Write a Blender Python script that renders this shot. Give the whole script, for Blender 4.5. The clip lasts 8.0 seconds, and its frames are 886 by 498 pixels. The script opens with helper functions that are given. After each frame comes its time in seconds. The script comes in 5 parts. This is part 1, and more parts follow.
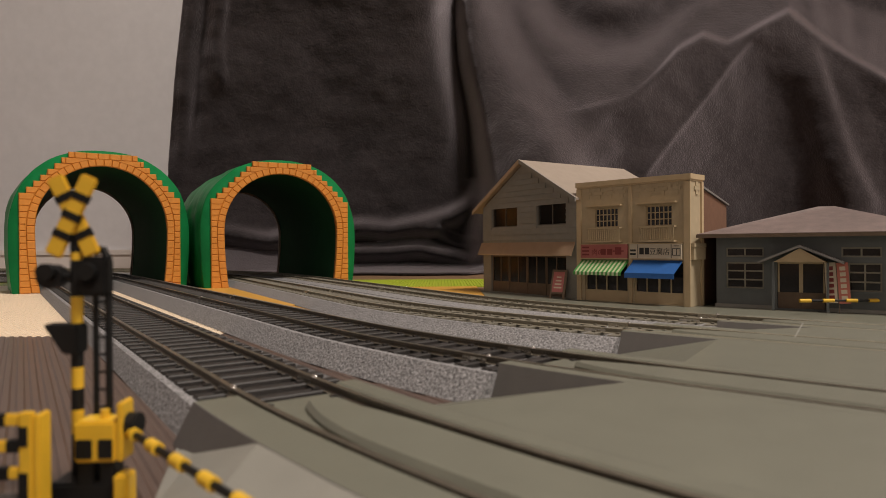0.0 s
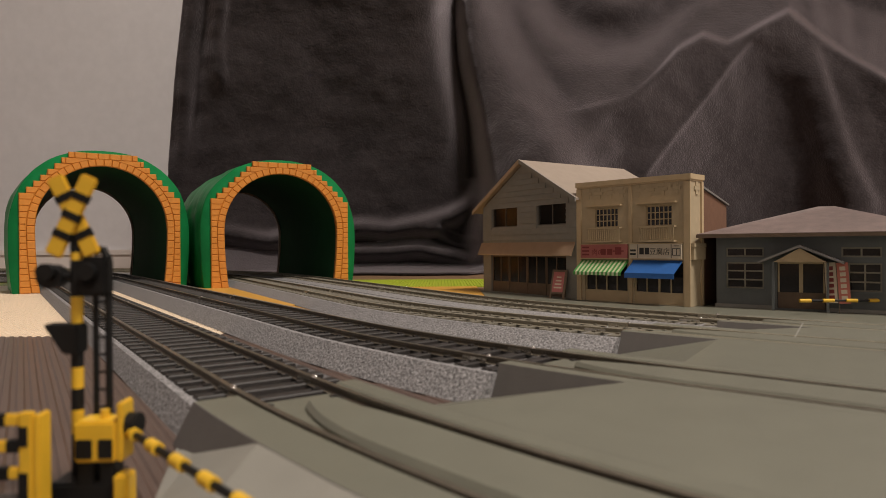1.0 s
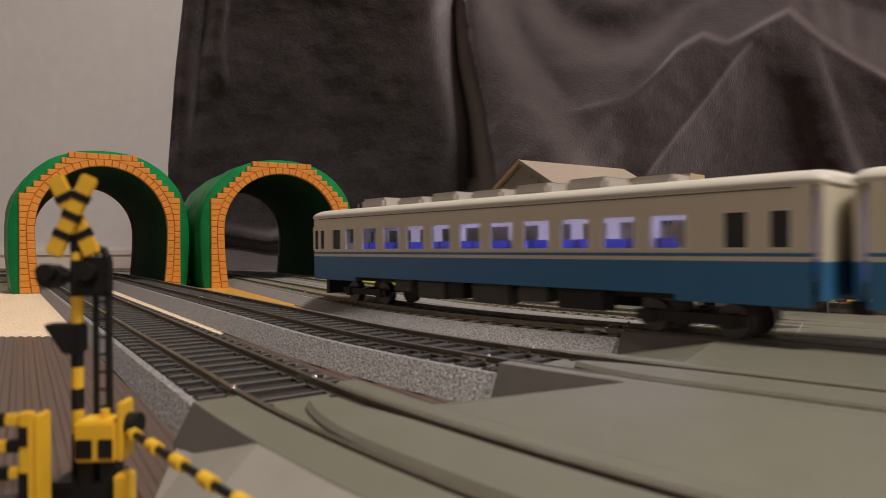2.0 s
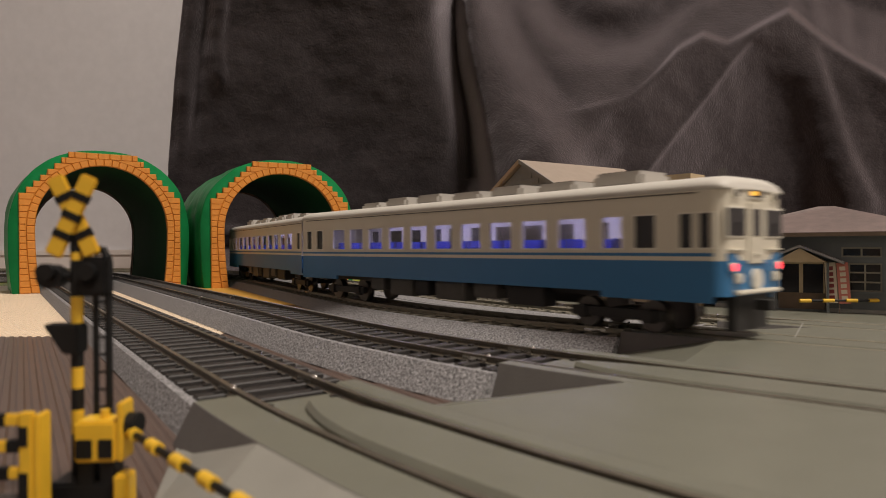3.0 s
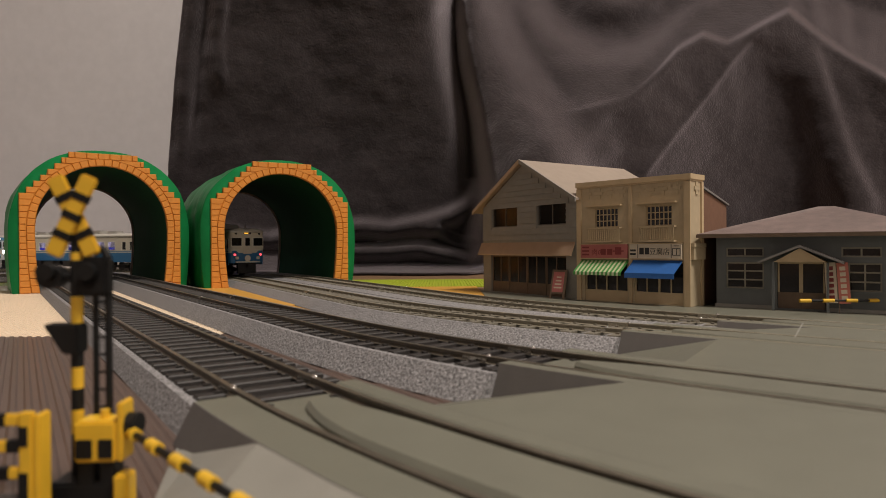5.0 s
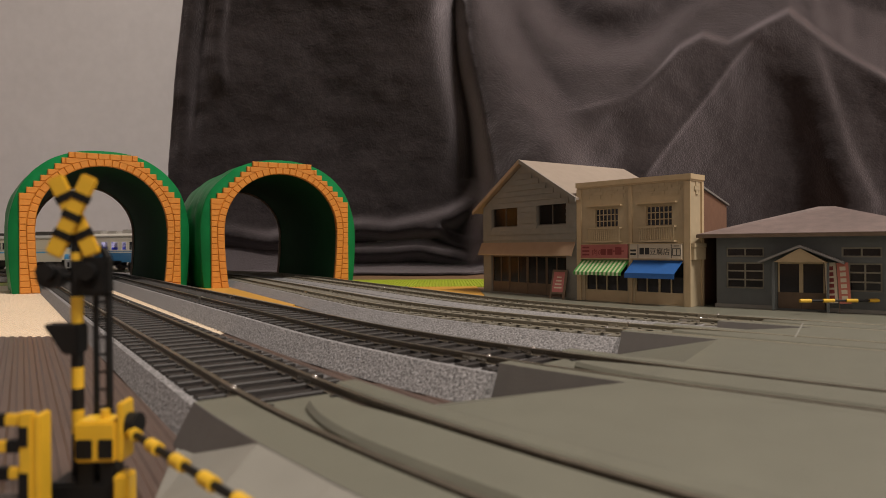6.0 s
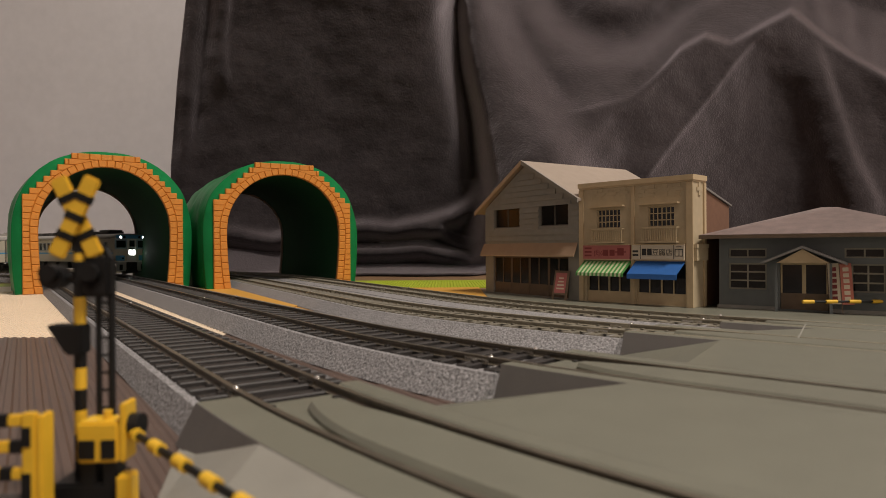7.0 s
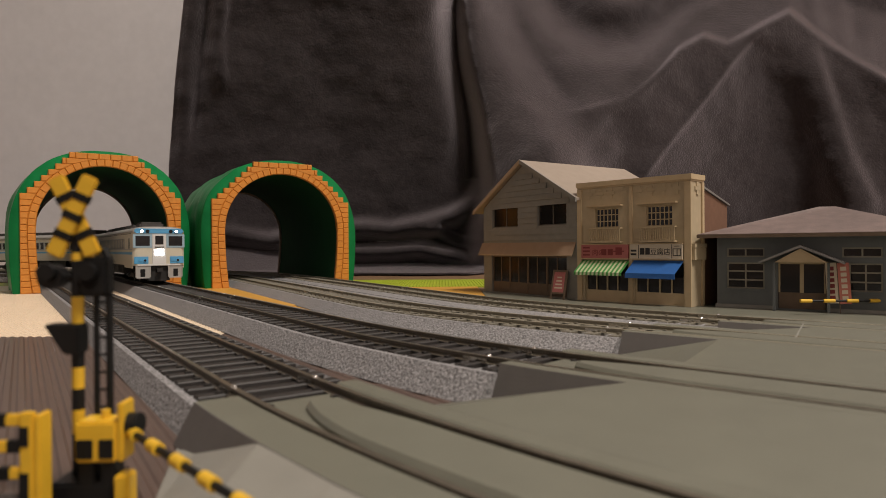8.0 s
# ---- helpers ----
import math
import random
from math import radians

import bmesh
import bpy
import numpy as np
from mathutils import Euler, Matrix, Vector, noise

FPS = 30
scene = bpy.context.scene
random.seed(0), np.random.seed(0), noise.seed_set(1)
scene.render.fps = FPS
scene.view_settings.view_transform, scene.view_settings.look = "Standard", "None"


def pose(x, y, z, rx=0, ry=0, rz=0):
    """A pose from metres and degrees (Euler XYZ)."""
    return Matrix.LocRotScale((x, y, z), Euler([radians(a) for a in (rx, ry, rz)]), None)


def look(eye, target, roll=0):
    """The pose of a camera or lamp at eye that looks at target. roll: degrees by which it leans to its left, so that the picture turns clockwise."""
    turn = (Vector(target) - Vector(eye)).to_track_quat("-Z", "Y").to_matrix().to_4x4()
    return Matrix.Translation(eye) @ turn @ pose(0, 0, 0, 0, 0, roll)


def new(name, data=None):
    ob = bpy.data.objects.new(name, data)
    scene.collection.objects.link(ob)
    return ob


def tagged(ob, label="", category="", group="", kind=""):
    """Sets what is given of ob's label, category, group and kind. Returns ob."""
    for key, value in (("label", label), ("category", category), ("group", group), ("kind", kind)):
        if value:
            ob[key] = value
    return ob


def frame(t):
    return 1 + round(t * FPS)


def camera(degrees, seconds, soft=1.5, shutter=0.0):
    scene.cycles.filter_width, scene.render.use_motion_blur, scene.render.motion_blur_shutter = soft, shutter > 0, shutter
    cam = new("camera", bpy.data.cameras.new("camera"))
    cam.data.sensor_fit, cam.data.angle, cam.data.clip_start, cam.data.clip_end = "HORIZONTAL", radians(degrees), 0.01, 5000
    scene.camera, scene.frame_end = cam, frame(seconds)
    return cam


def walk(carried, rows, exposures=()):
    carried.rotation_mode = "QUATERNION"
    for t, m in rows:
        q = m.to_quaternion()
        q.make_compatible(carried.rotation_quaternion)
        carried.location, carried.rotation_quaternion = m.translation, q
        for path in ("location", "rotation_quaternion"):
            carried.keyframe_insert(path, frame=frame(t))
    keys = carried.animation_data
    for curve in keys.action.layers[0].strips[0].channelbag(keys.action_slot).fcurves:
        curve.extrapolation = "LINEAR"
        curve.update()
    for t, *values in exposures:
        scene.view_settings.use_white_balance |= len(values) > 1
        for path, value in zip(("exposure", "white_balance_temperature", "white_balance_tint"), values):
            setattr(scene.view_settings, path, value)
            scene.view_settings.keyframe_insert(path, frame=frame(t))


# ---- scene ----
# A model railway on a room floor, 1:80 trains on 16.5 mm gauge track. Lengths are written in millimetres and scaled by MM.
MM = 0.001
EYE = (0.0, 0.0, 35 * MM)
cam = camera(68.6, 8.0, 0.9, 0.25)
cam.data.dof.use_dof = True
cam.data.dof.focus_distance = 0.42
cam.data.dof.aperture_fstop = 32.0


def aim(yaw, pitch, roll):
    """The camera's pose at its stand: degrees to the left, upwards and of lean."""
    y, p = radians(yaw), radians(pitch)
    to = (EYE[0] - math.sin(y) * math.cos(p), EYE[1] + math.cos(y) * math.cos(p), EYE[2] + math.sin(p))
    return look(EYE, to, roll)


walk(cam, [(0.0, aim(0, -0.15, -0.35)), (5.9, aim(0, -0.15, -0.35)), (6.2, aim(0.07, -0.12, -0.35)), (6.5, aim(0.15, -0.09, -0.35)),
           (6.8, aim(0.19, -0.08, -0.35)), (7.0, aim(0.2, -0.07, -0.35)), (7.5, aim(0.17, -0.08, -0.35)), (7.8, aim(0.08, -0.12, -0.35)), (8.0, aim(0.05, -0.13, -0.35))])

# ---- light ----
world = bpy.data.worlds.new("world")
scene.world = world
world.use_nodes = True
world.node_tree.nodes["Background"].inputs["Color"].default_value = (1.0, 0.82, 0.68, 1)
world.node_tree.nodes["Background"].inputs["Strength"].default_value = 0.02
LAMP_AT = (0.9, -0.5, 2.36)
lamp_data = bpy.data.lights.new("ceiling_lamp_light", "AREA")
lamp_data.shape, lamp_data.size, lamp_data.energy, lamp_data.color = "DISK", 0.6, 77.0, (1.0, 0.91, 0.815)
lamp = new("ceiling_lamp_light", lamp_data)
lamp.location = (LAMP_AT[0], LAMP_AT[1], LAMP_AT[2] - 0.02)
scene.view_settings.exposure = 0.0


# ---- materials ----
def material(name, color, rough=0.6, vary=0.15, scale=200.0, bump=0.0, bump_scale=800.0, metal=0.0, spec=0.5, glow=None, sheen=0.0, depth=0.4, crisp=0.2, coarse=0.45):
    """A surface in one colour with uneven tone at two scales and a fine relief. Scales are cycles a metre."""
    m = bpy.data.materials.new(name)
    m.use_nodes = True
    nt = m.node_tree
    b = nt.nodes["Principled BSDF"]
    b.inputs["Roughness"].default_value = rough
    b.inputs["Metallic"].default_value = metal
    b.inputs["Specular IOR Level"].default_value = spec
    if sheen:
        b.inputs["Sheen Weight"].default_value = sheen
        b.inputs["Sheen Roughness"].default_value = 0.45
        b.inputs["Sheen Tint"].default_value = (0.78, 0.7, 0.76, 1)
    co = nt.nodes.new("ShaderNodeTexCoord")
    small = nt.nodes.new("ShaderNodeTexNoise")
    small.inputs["Scale"].default_value = scale
    small.inputs["Detail"].default_value = 4
    large = nt.nodes.new("ShaderNodeTexNoise")
    large.inputs["Scale"].default_value = scale * 0.12
    large.inputs["Detail"].default_value = 3
    for n in (small, large):
        nt.links.new(co.outputs["Object"], n.inputs["Vector"])
    mix = nt.nodes.new("ShaderNodeMix")
    mix.data_type = "FLOAT"
    mix.inputs[0].default_value = coarse
    nt.links.new(small.outputs["Fac"], mix.inputs[2])
    nt.links.new(large.outputs["Fac"], mix.inputs[3])
    ramp = nt.nodes.new("ShaderNodeValToRGB")
    ramp.color_ramp.elements[0].position, ramp.color_ramp.elements[1].position = 0.5 - crisp, 0.5 + crisp
    lo = [max(0.0, c * (1 - vary)) for c in color]
    hi = [min(1.0, c * (1 + vary)) for c in color]
    ramp.color_ramp.elements[0].color, ramp.color_ramp.elements[1].color = (*lo, 1), (*hi, 1)
    nt.links.new(mix.outputs[0], ramp.inputs["Fac"])
    nt.links.new(ramp.outputs["Color"], b.inputs["Base Color"])
    if bump:
        bn = nt.nodes.new("ShaderNodeTexNoise")
        bn.inputs["Scale"].default_value = bump_scale
        bn.inputs["Detail"].default_value = 3
        nt.links.new(co.outputs["Object"], bn.inputs["Vector"])
        bp = nt.nodes.new("ShaderNodeBump")
        bp.inputs["Strength"].default_value = min(1.0, bump)
        bp.inputs["Distance"].default_value = depth * MM
        nt.links.new(bn.outputs["Fac"], bp.inputs["Height"])
        nt.links.new(bp.outputs["Normal"], b.inputs["Normal"])
    if glow:
        b.inputs["Emission Color"].default_value = (*glow[:3], 1)
        b.inputs["Emission Strength"].default_value = glow[3]
    return m


def clear_glass(name):
    """A thin clear pane: mostly see-through with a faint gloss."""
    m = bpy.data.materials.new(name)
    m.use_nodes = True
    nt = m.node_tree
    gl, tr, mx = nt.nodes.new("ShaderNodeBsdfGlossy"), nt.nodes.new("ShaderNodeBsdfTransparent"), nt.nodes.new("ShaderNodeMixShader")
    gl.inputs["Roughness"].default_value = 0.1
    tr.inputs["Color"].default_value = (0.8, 0.8, 0.86, 1)
    mx.inputs[0].default_value = 0.08
    nt.links.new(tr.outputs[0], mx.inputs[1])
    nt.links.new(gl.outputs[0], mx.inputs[2])
    nt.links.new(mx.outputs[0], nt.nodes["Material Output"].inputs["Surface"])
    return m


M = {
    "pane": material("dark_glass", (0.012, 0.011, 0.012), 0.12, 0.2, 100, spec=0.5),
    "roof_tan": material("roof_beige", (0.31, 0.25, 0.2), 0.75, 0.08, 150, 0.2, 1500),
    "trim_tan": material("trim_tan", (0.42, 0.31, 0.2), 0.7, 0.08, 200),
    "awning_brown": material("awning_brown", (0.33, 0.22, 0.14), 0.7, 0.1, 200),
    "frame_dark": material("frame_dark", (0.11, 0.095, 0.075), 0.6, 0.1, 300),
    "frame_cream": material("frame_cream", (0.46, 0.36, 0.22), 0.6, 0.1, 300),
    "frame_station": material("frame_station", (0.25, 0.23, 0.18), 0.6, 0.1, 300),
    "wood_dark": material("wood_brown", (0.12, 0.08, 0.05), 0.6, 0.2, 300),
    "shop_light": material("shop_trim", (0.5, 0.38, 0.23), 0.65, 0.1, 200),
    "brick_brown": material("wing_red_brown", (0.17, 0.085, 0.05), 0.75, 0.15, 300),
    "roof_grey": material("roof_grey", (0.19, 0.18, 0.17), 0.7, 0.15, 200),
    "roof_brown": material("roof_brown", (0.155, 0.112, 0.102), 0.6, 0.28, 160, 0.3, 900),
    "plinth": material("plinth_grey", (0.25, 0.24, 0.22), 0.8, 0.1, 200),
    "sign_red": material("sign_red", (0.42, 0.13, 0.12), 0.6, 0.1, 300),
    "sign_ink_red": material("sign_ink_red", (0.2, 0.03, 0.03), 0.6, 0.1, 300),
    "sign_pale": material("sign_pale", (0.6, 0.52, 0.4), 0.6, 0.06, 300),
    "sign_ink": material("sign_ink", (0.02, 0.02, 0.02), 0.6, 0.1, 300),
    "banner_red": material("banner_red", (0.46, 0.15, 0.11), 0.6, 0.1, 300),
    "awning_green": material("awning_green", (0.06, 0.24, 0.05), 0.6, 0.1, 300),
    "awning_pale": material("awning_pale", (0.5, 0.55, 0.33), 0.6, 0.08, 300),
    "awning_blue": material("awning_blue", (0.02, 0.11, 0.36), 0.55, 0.1, 300),
    "cream_light": material("train_cream_trim", (0.72, 0.68, 0.58), 0.35, 0.03, 100),
    "roof_cream": material("train_roof_cream", (0.58, 0.55, 0.49), 0.5, 0.05, 100),
    "frame_grey": material("frame_grey", (0.3, 0.33, 0.34), 0.35, 0.05, 100, metal=0.4),
    "unit_grey": material("unit_grey", (0.4, 0.375, 0.34), 0.6, 0.08, 200),
    "unit_dark": material("unit_dark", (0.05, 0.045, 0.043), 0.6, 0.15, 200),
    "under": material("under_black", (0.014, 0.013, 0.012), 0.6, 0.2, 300),
    "under_grey": material("under_grey", (0.075, 0.07, 0.06), 0.6, 0.2, 300),
    "wheel": material("wheel_steel", (0.12, 0.11, 0.1), 0.35, 0.15, 300, metal=0.9),
    "silver": material("train_silver", (0.42, 0.41, 0.39), 0.35, 0.05, 150, metal=0.3),
    # The silver lightened for the nose, for light missing inside the tunnel.
    "silver_lit": material("express_silver_lit", (0.66, 0.66, 0.65), 0.35, 0.04, 150, metal=0.1),
    "surround_blue": material("windscreen_surround", (0.3, 0.42, 0.5), 0.35, 0.04, 150),
    "express_cream": material("express_cream", (0.56, 0.52, 0.42), 0.35, 0.04, 100),
    "express_blue": material("express_blue", (0.09, 0.33, 0.58), 0.35, 0.04, 100),
    "seat_blue": material("seat_blue", (0.02, 0.04, 0.42), 0.7, 0.1, 200),
    "blind": material("blind_black", (0.03, 0.02, 0.015), 0.5, 0.1, 200),
    "lens_red": material("lens_red", (0.12, 0.01, 0.01), 0.2, 0.05, 100),
    "glow_red": material("tail_glow", (0.5, 0.02, 0.02), 0.3, 0.02, 100, glow=(1.0, 0.06, 0.08, 3.0)),
    "glow_amber": material("blind_glow", (0.5, 0.25, 0.03), 0.4, 0.02, 100, glow=(1.0, 0.5, 0.06, 1.2)),
    "glow_white": material("headlight_glow", (0.9, 0.9, 0.88), 0.3, 0.02, 100, glow=(1.0, 0.97, 0.92, 14.0)),
    "glow_train": material("cabin_glow", (0.8, 0.8, 0.9), 0.4, 0.02, 100, glow=(0.7, 0.66, 1.0, 9.0)),
    "glass": clear_glass("train_window_glass"),
    "chrome": material("chrome_glint_ball", (0.9, 0.88, 0.84), 0.12, 0.02, 300, metal=1.0),
    "joiner": material("joiner_bright", (0.6, 0.57, 0.5), 0.2, 0.1, 300, metal=1.0),
    "road_light": material("road_light_grey", (0.25, 0.24, 0.21), 0.5, 0.08, 120, 0.15, 2500),
    "white": material("white_paint", (0.42, 0.4, 0.35), 0.6, 0.1, 400),
    "joint": material("portal_joint", (0.5, 0.185, 0.028), 0.6, 0.1, 300),
    "rim": material("tunnel_rim", (0.3, 0.22, 0.17), 0.6, 0.15, 200),
    "wallpaper": material("wallpaper", (0.61, 0.59, 0.60), 0.9, 0.05, 60, 0.5, 900),
    "ceiling": material("ceiling_white", (0.75, 0.73, 0.7), 0.9, 0.04, 40),
    "floor": material("floor_wood", (0.22, 0.13, 0.07), 0.5, 0.2, 60),
    "skirting": material("skirting_white", (0.72, 0.66, 0.62), 0.5, 0.04, 60),
    "blanket": material("charcoal_fleece", (0.036, 0.0305, 0.032), 0.95, 0.35, 160, 1.0, 330, spec=0.05, sheen=0.75, depth=1.1),
    "ballast": material("grey_ballast", (0.235, 0.226, 0.228), 0.85, 0.5, 1500, 1.0, 1300, depth=0.55, crisp=0.13, coarse=0.1),
    "sleeper": material("sleeper_brown_black", (0.025, 0.021, 0.019), 0.55, 0.3, 500),
    # Paler olive copies of sleeper, rail and rail top for tracks c and d.
    "sleeper_pale": material("sleeper_pale_olive", (0.16, 0.142, 0.108), 0.6, 0.3, 500),
    "rail_pale": material("rail_pale_olive", (0.235, 0.21, 0.155), 0.5, 0.2, 400),
    "rail": material("rail_olive_brown", (0.105, 0.088, 0.066), 0.4, 0.25, 400, metal=0.2),
    "railtop_pale": material("rail_top_pale_olive", (0.3, 0.268, 0.2), 0.4, 0.2, 400, metal=0.15),
    "railtop": material("rail_worn_top", (0.24, 0.21, 0.165), 0.32, 0.2, 400, metal=0.7),
    "road": material("road_grey_olive", (0.158, 0.156, 0.122), 0.4, 0.08, 120, 0.15, 2500),
    # Dark grey with the panels' shade in it; plain grey on the fence plate.
    "roadside": material("grey_and_panel_shade", (0.105, 0.095, 0.088), 0.6, 0.1, 200, 0.2, 2500),
    "tan": material("tan_plate", (0.8, 0.66, 0.5), 0.4, 0.05, 100),
    "brown": material("dark_brown_plate", (0.096, 0.062, 0.049), 0.35, 0.1, 100),
    "ochre": material("ochre_plate", (0.62, 0.33, 0.06), 0.45, 0.05, 100),
    "lime": material("lime_plate", (0.35, 0.42, 0.03), 0.45, 0.08, 100),
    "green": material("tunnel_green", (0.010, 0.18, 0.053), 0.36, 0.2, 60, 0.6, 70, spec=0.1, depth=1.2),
    # The shell's green again, matt and darkened for the shade inside the tunnel.
    "green_shade": material("tunnel_green_shaded", (0.008, 0.055, 0.02), 0.8, 0.15, 60, 0.3, 200, spec=0.1),
    "orange": material("portal_orange", (0.62, 0.235, 0.034), 0.45, 0.12, 300, 0.25, 1200),
    "house": material("house_grey", (0.235, 0.225, 0.20), 0.7, 0.1, 200),
    "shop": material("shop_cream", (0.46, 0.37, 0.24), 0.7, 0.1, 200),
    "station": material("station_blue_grey", (0.12, 0.13, 0.13), 0.7, 0.1, 200),
    "cream": material("train_cream", (0.62, 0.57, 0.46), 0.35, 0.03, 100),
    "blue": material("train_blue", (0.03, 0.15, 0.32), 0.35, 0.05, 100),
    "black": material("black_plastic", (0.007, 0.007, 0.007), 0.5, 0.2, 300, spec=0.3),
    "yellow": material("barrier_yellow", (0.75, 0.45, 0.03), 0.4, 0.1, 300),
}


# ---- mesh helpers ----
def link(name, bm, mat, parent=None, label="", smooth=False):
    me = bpy.data.meshes.new(name)
    bm.normal_update()
    bm.to_mesh(me)
    bm.free()
    for m in (mat if isinstance(mat, (list, tuple)) else [mat]):
        me.materials.append(m)
    if smooth:
        for p in me.polygons:
            p.use_smooth = True
    ob = new(name, me)
    if parent:
        ob.parent = parent
    if label:
        ob["label"] = label
    return ob


def part(name, bm, mat, parent, label="", smooth=False):
    return link(name, bm, mat, parent, label, smooth)


def box(bm, x0, y0, z0, x1, y1, z1, m=None, idx=0):
    """A box between two corners in millimetres."""
    vs = [Vector((x * MM, y * MM, z * MM)) for z in (z0, z1) for x, y in ((x0, y0), (x1, y0), (x1, y1), (x0, y1))]
    if m:
        vs = [m @ v for v in vs]
    v = [bm.verts.new(p) for p in vs]
    for f in ((3, 2, 1, 0), (4, 5, 6, 7), (0, 1, 5, 4), (1, 2, 6, 5), (2, 3, 7, 6), (3, 0, 4, 7)):
        bm.faces.new([v[i] for i in f]).material_index = idx
    return v


def boxed(*boxes):
    bm = bmesh.new()
    for b in boxes:
        box(bm, *b)
    return bm


def prism(bm, outline, a, b, idx=0):
    """Extrudes an outline of (x, z) from y = a to y = b, millimetres."""
    f = [bm.verts.new((x * MM, a * MM, z * MM)) for x, z in outline]
    g = [bm.verts.new((x * MM, b * MM, z * MM)) for x, z in outline]
    n = len(outline)
    bm.faces.new(f).material_index = idx
    bm.faces.new(g[::-1]).material_index = idx
    for i in range(n):
        j = (i + 1) % n
        bm.faces.new((f[j], f[i], g[i], g[j])).material_index = idx
    return bm


# ---- track plan ----
class Track:
    """A centreline: a straight into the tunnel that ends at knot with a heading (degrees left of +y); before it a bend to the end heading at the
    crossing; behind it a left-hand curve of the given radius."""

    def __init__(self, knot, heading, straight, radius, bend, end):
        self.pts = []
        x, y, h = knot[0], knot[1], radians(heading)
        back = []
        step = 2.0
        px, py, ph = x, y, h
        for i in range(int(straight / step)):
            px, py = px + math.sin(ph) * step, py - math.cos(ph) * step
            back.append((px, py, ph))
        while ph < radians(end):
            px, py = px + math.sin(ph) * step, py - math.cos(ph) * step
            ph += step / bend
            back.append((px, py, ph))
        for i in range(650):
            px, py = px + math.sin(ph) * step, py - math.cos(ph) * step
            back.append((px, py, ph))
        self.zero = len(back) * step
        self.pts = back[::-1] + [(x, y, h)]
        for i in range(int(radius * 3.3 / step)):
            h += step / radius
            x, y = x - math.sin(h) * step, y + math.cos(h) * step
            self.pts.append((x, y, h))
        self.step = step

    def at(self, s):
        """Place and heading at s millimetres past the knot (before it: negative)."""
        u = (s + self.zero) / self.step
        i = max(0, min(len(self.pts) - 2, int(math.floor(u))))
        a, b, k = self.pts[i], self.pts[i + 1], u - i
        return tuple(a[j] + (b[j] - a[j]) * k for j in range(3))


TRACKS = {
    "a": Track((-381, 641), 34.4, 610, 335, 519, 47.5),
    "b": Track((-333.8, 672.8), 33.9, 524, 390, 536, 49.5),
    "c": Track((-189, 628), 28.6, 306, 573, 454, 49),
    "d": Track((-141, 655), 28.6, 306, 628, 509, 49),
}
RAIL_TOP = 7.0
RISE = {"a": 0.0, "b": 1.4, "c": 0.0, "d": 0.0}


def sweep(bm, tr, section, s0, s1, ds, idx=0):
    """Sweeps a closed section of (across, z) along a track."""
    n = max(1, int(round((s1 - s0) / ds)))
    rings = []
    for i in range(n + 1):
        x, y, h = tr.at(s0 + (s1 - s0) * i / n)
        c, s = math.cos(h), math.sin(h)
        rings.append([bm.verts.new(((x + c * o) * MM, (y + s * o) * MM, z * MM)) for o, z in section])
    k = len(section)
    for a, b in zip(rings, rings[1:]):
        for i in range(k):
            j = (i + 1) % k
            bm.faces.new((a[i], a[j], b[j], b[i])).material_index = idx
    bm.faces.new(rings[0][::-1]).material_index = idx
    bm.faces.new(rings[-1]).material_index = idx


# ---- room ----
def structure(name, bm, mat, label, category):
    return tagged(link(name, bm, mat), label, category, kind="structure")


structure("floor", boxed((-2500, -2200, -30, 2500, 1300, -1.2)), M["floor"], "dark room floor under the model railway", "floor")
structure("wall_north", boxed((-2560, 1260, -30, 2500, 1360, 2400)), M["wallpaper"], "pale textured wallpaper on the room wall", "wall")
structure("wall_west", boxed((-2600, -2300, -30, -2500, 1260, 2400)), M["wallpaper"], "pale textured wallpaper on the room wall", "wall")
structure("wall_east", boxed((2500, -2300, -30, 2600, 1360, 2400)), M["wallpaper"], "pale textured wallpaper on the room wall", "wall")
structure("wall_south", boxed((-2500, -2300, -30, 2500, -2200, 2400)), M["wallpaper"], "pale textured wallpaper on the room wall", "wall")
structure("ceiling", boxed((-2600, -2300, 2400, 2600, 1360, 2450)), M["ceiling"], "white room ceiling", "ceiling")
structure("baseboard", boxed((-2500, 1250, -1, 2500, 1260, 24), (-2500, 1247, 24.6, 2500, 1260, 34)), M["skirting"], "white grooved baseboard along the wall", "baseboard")

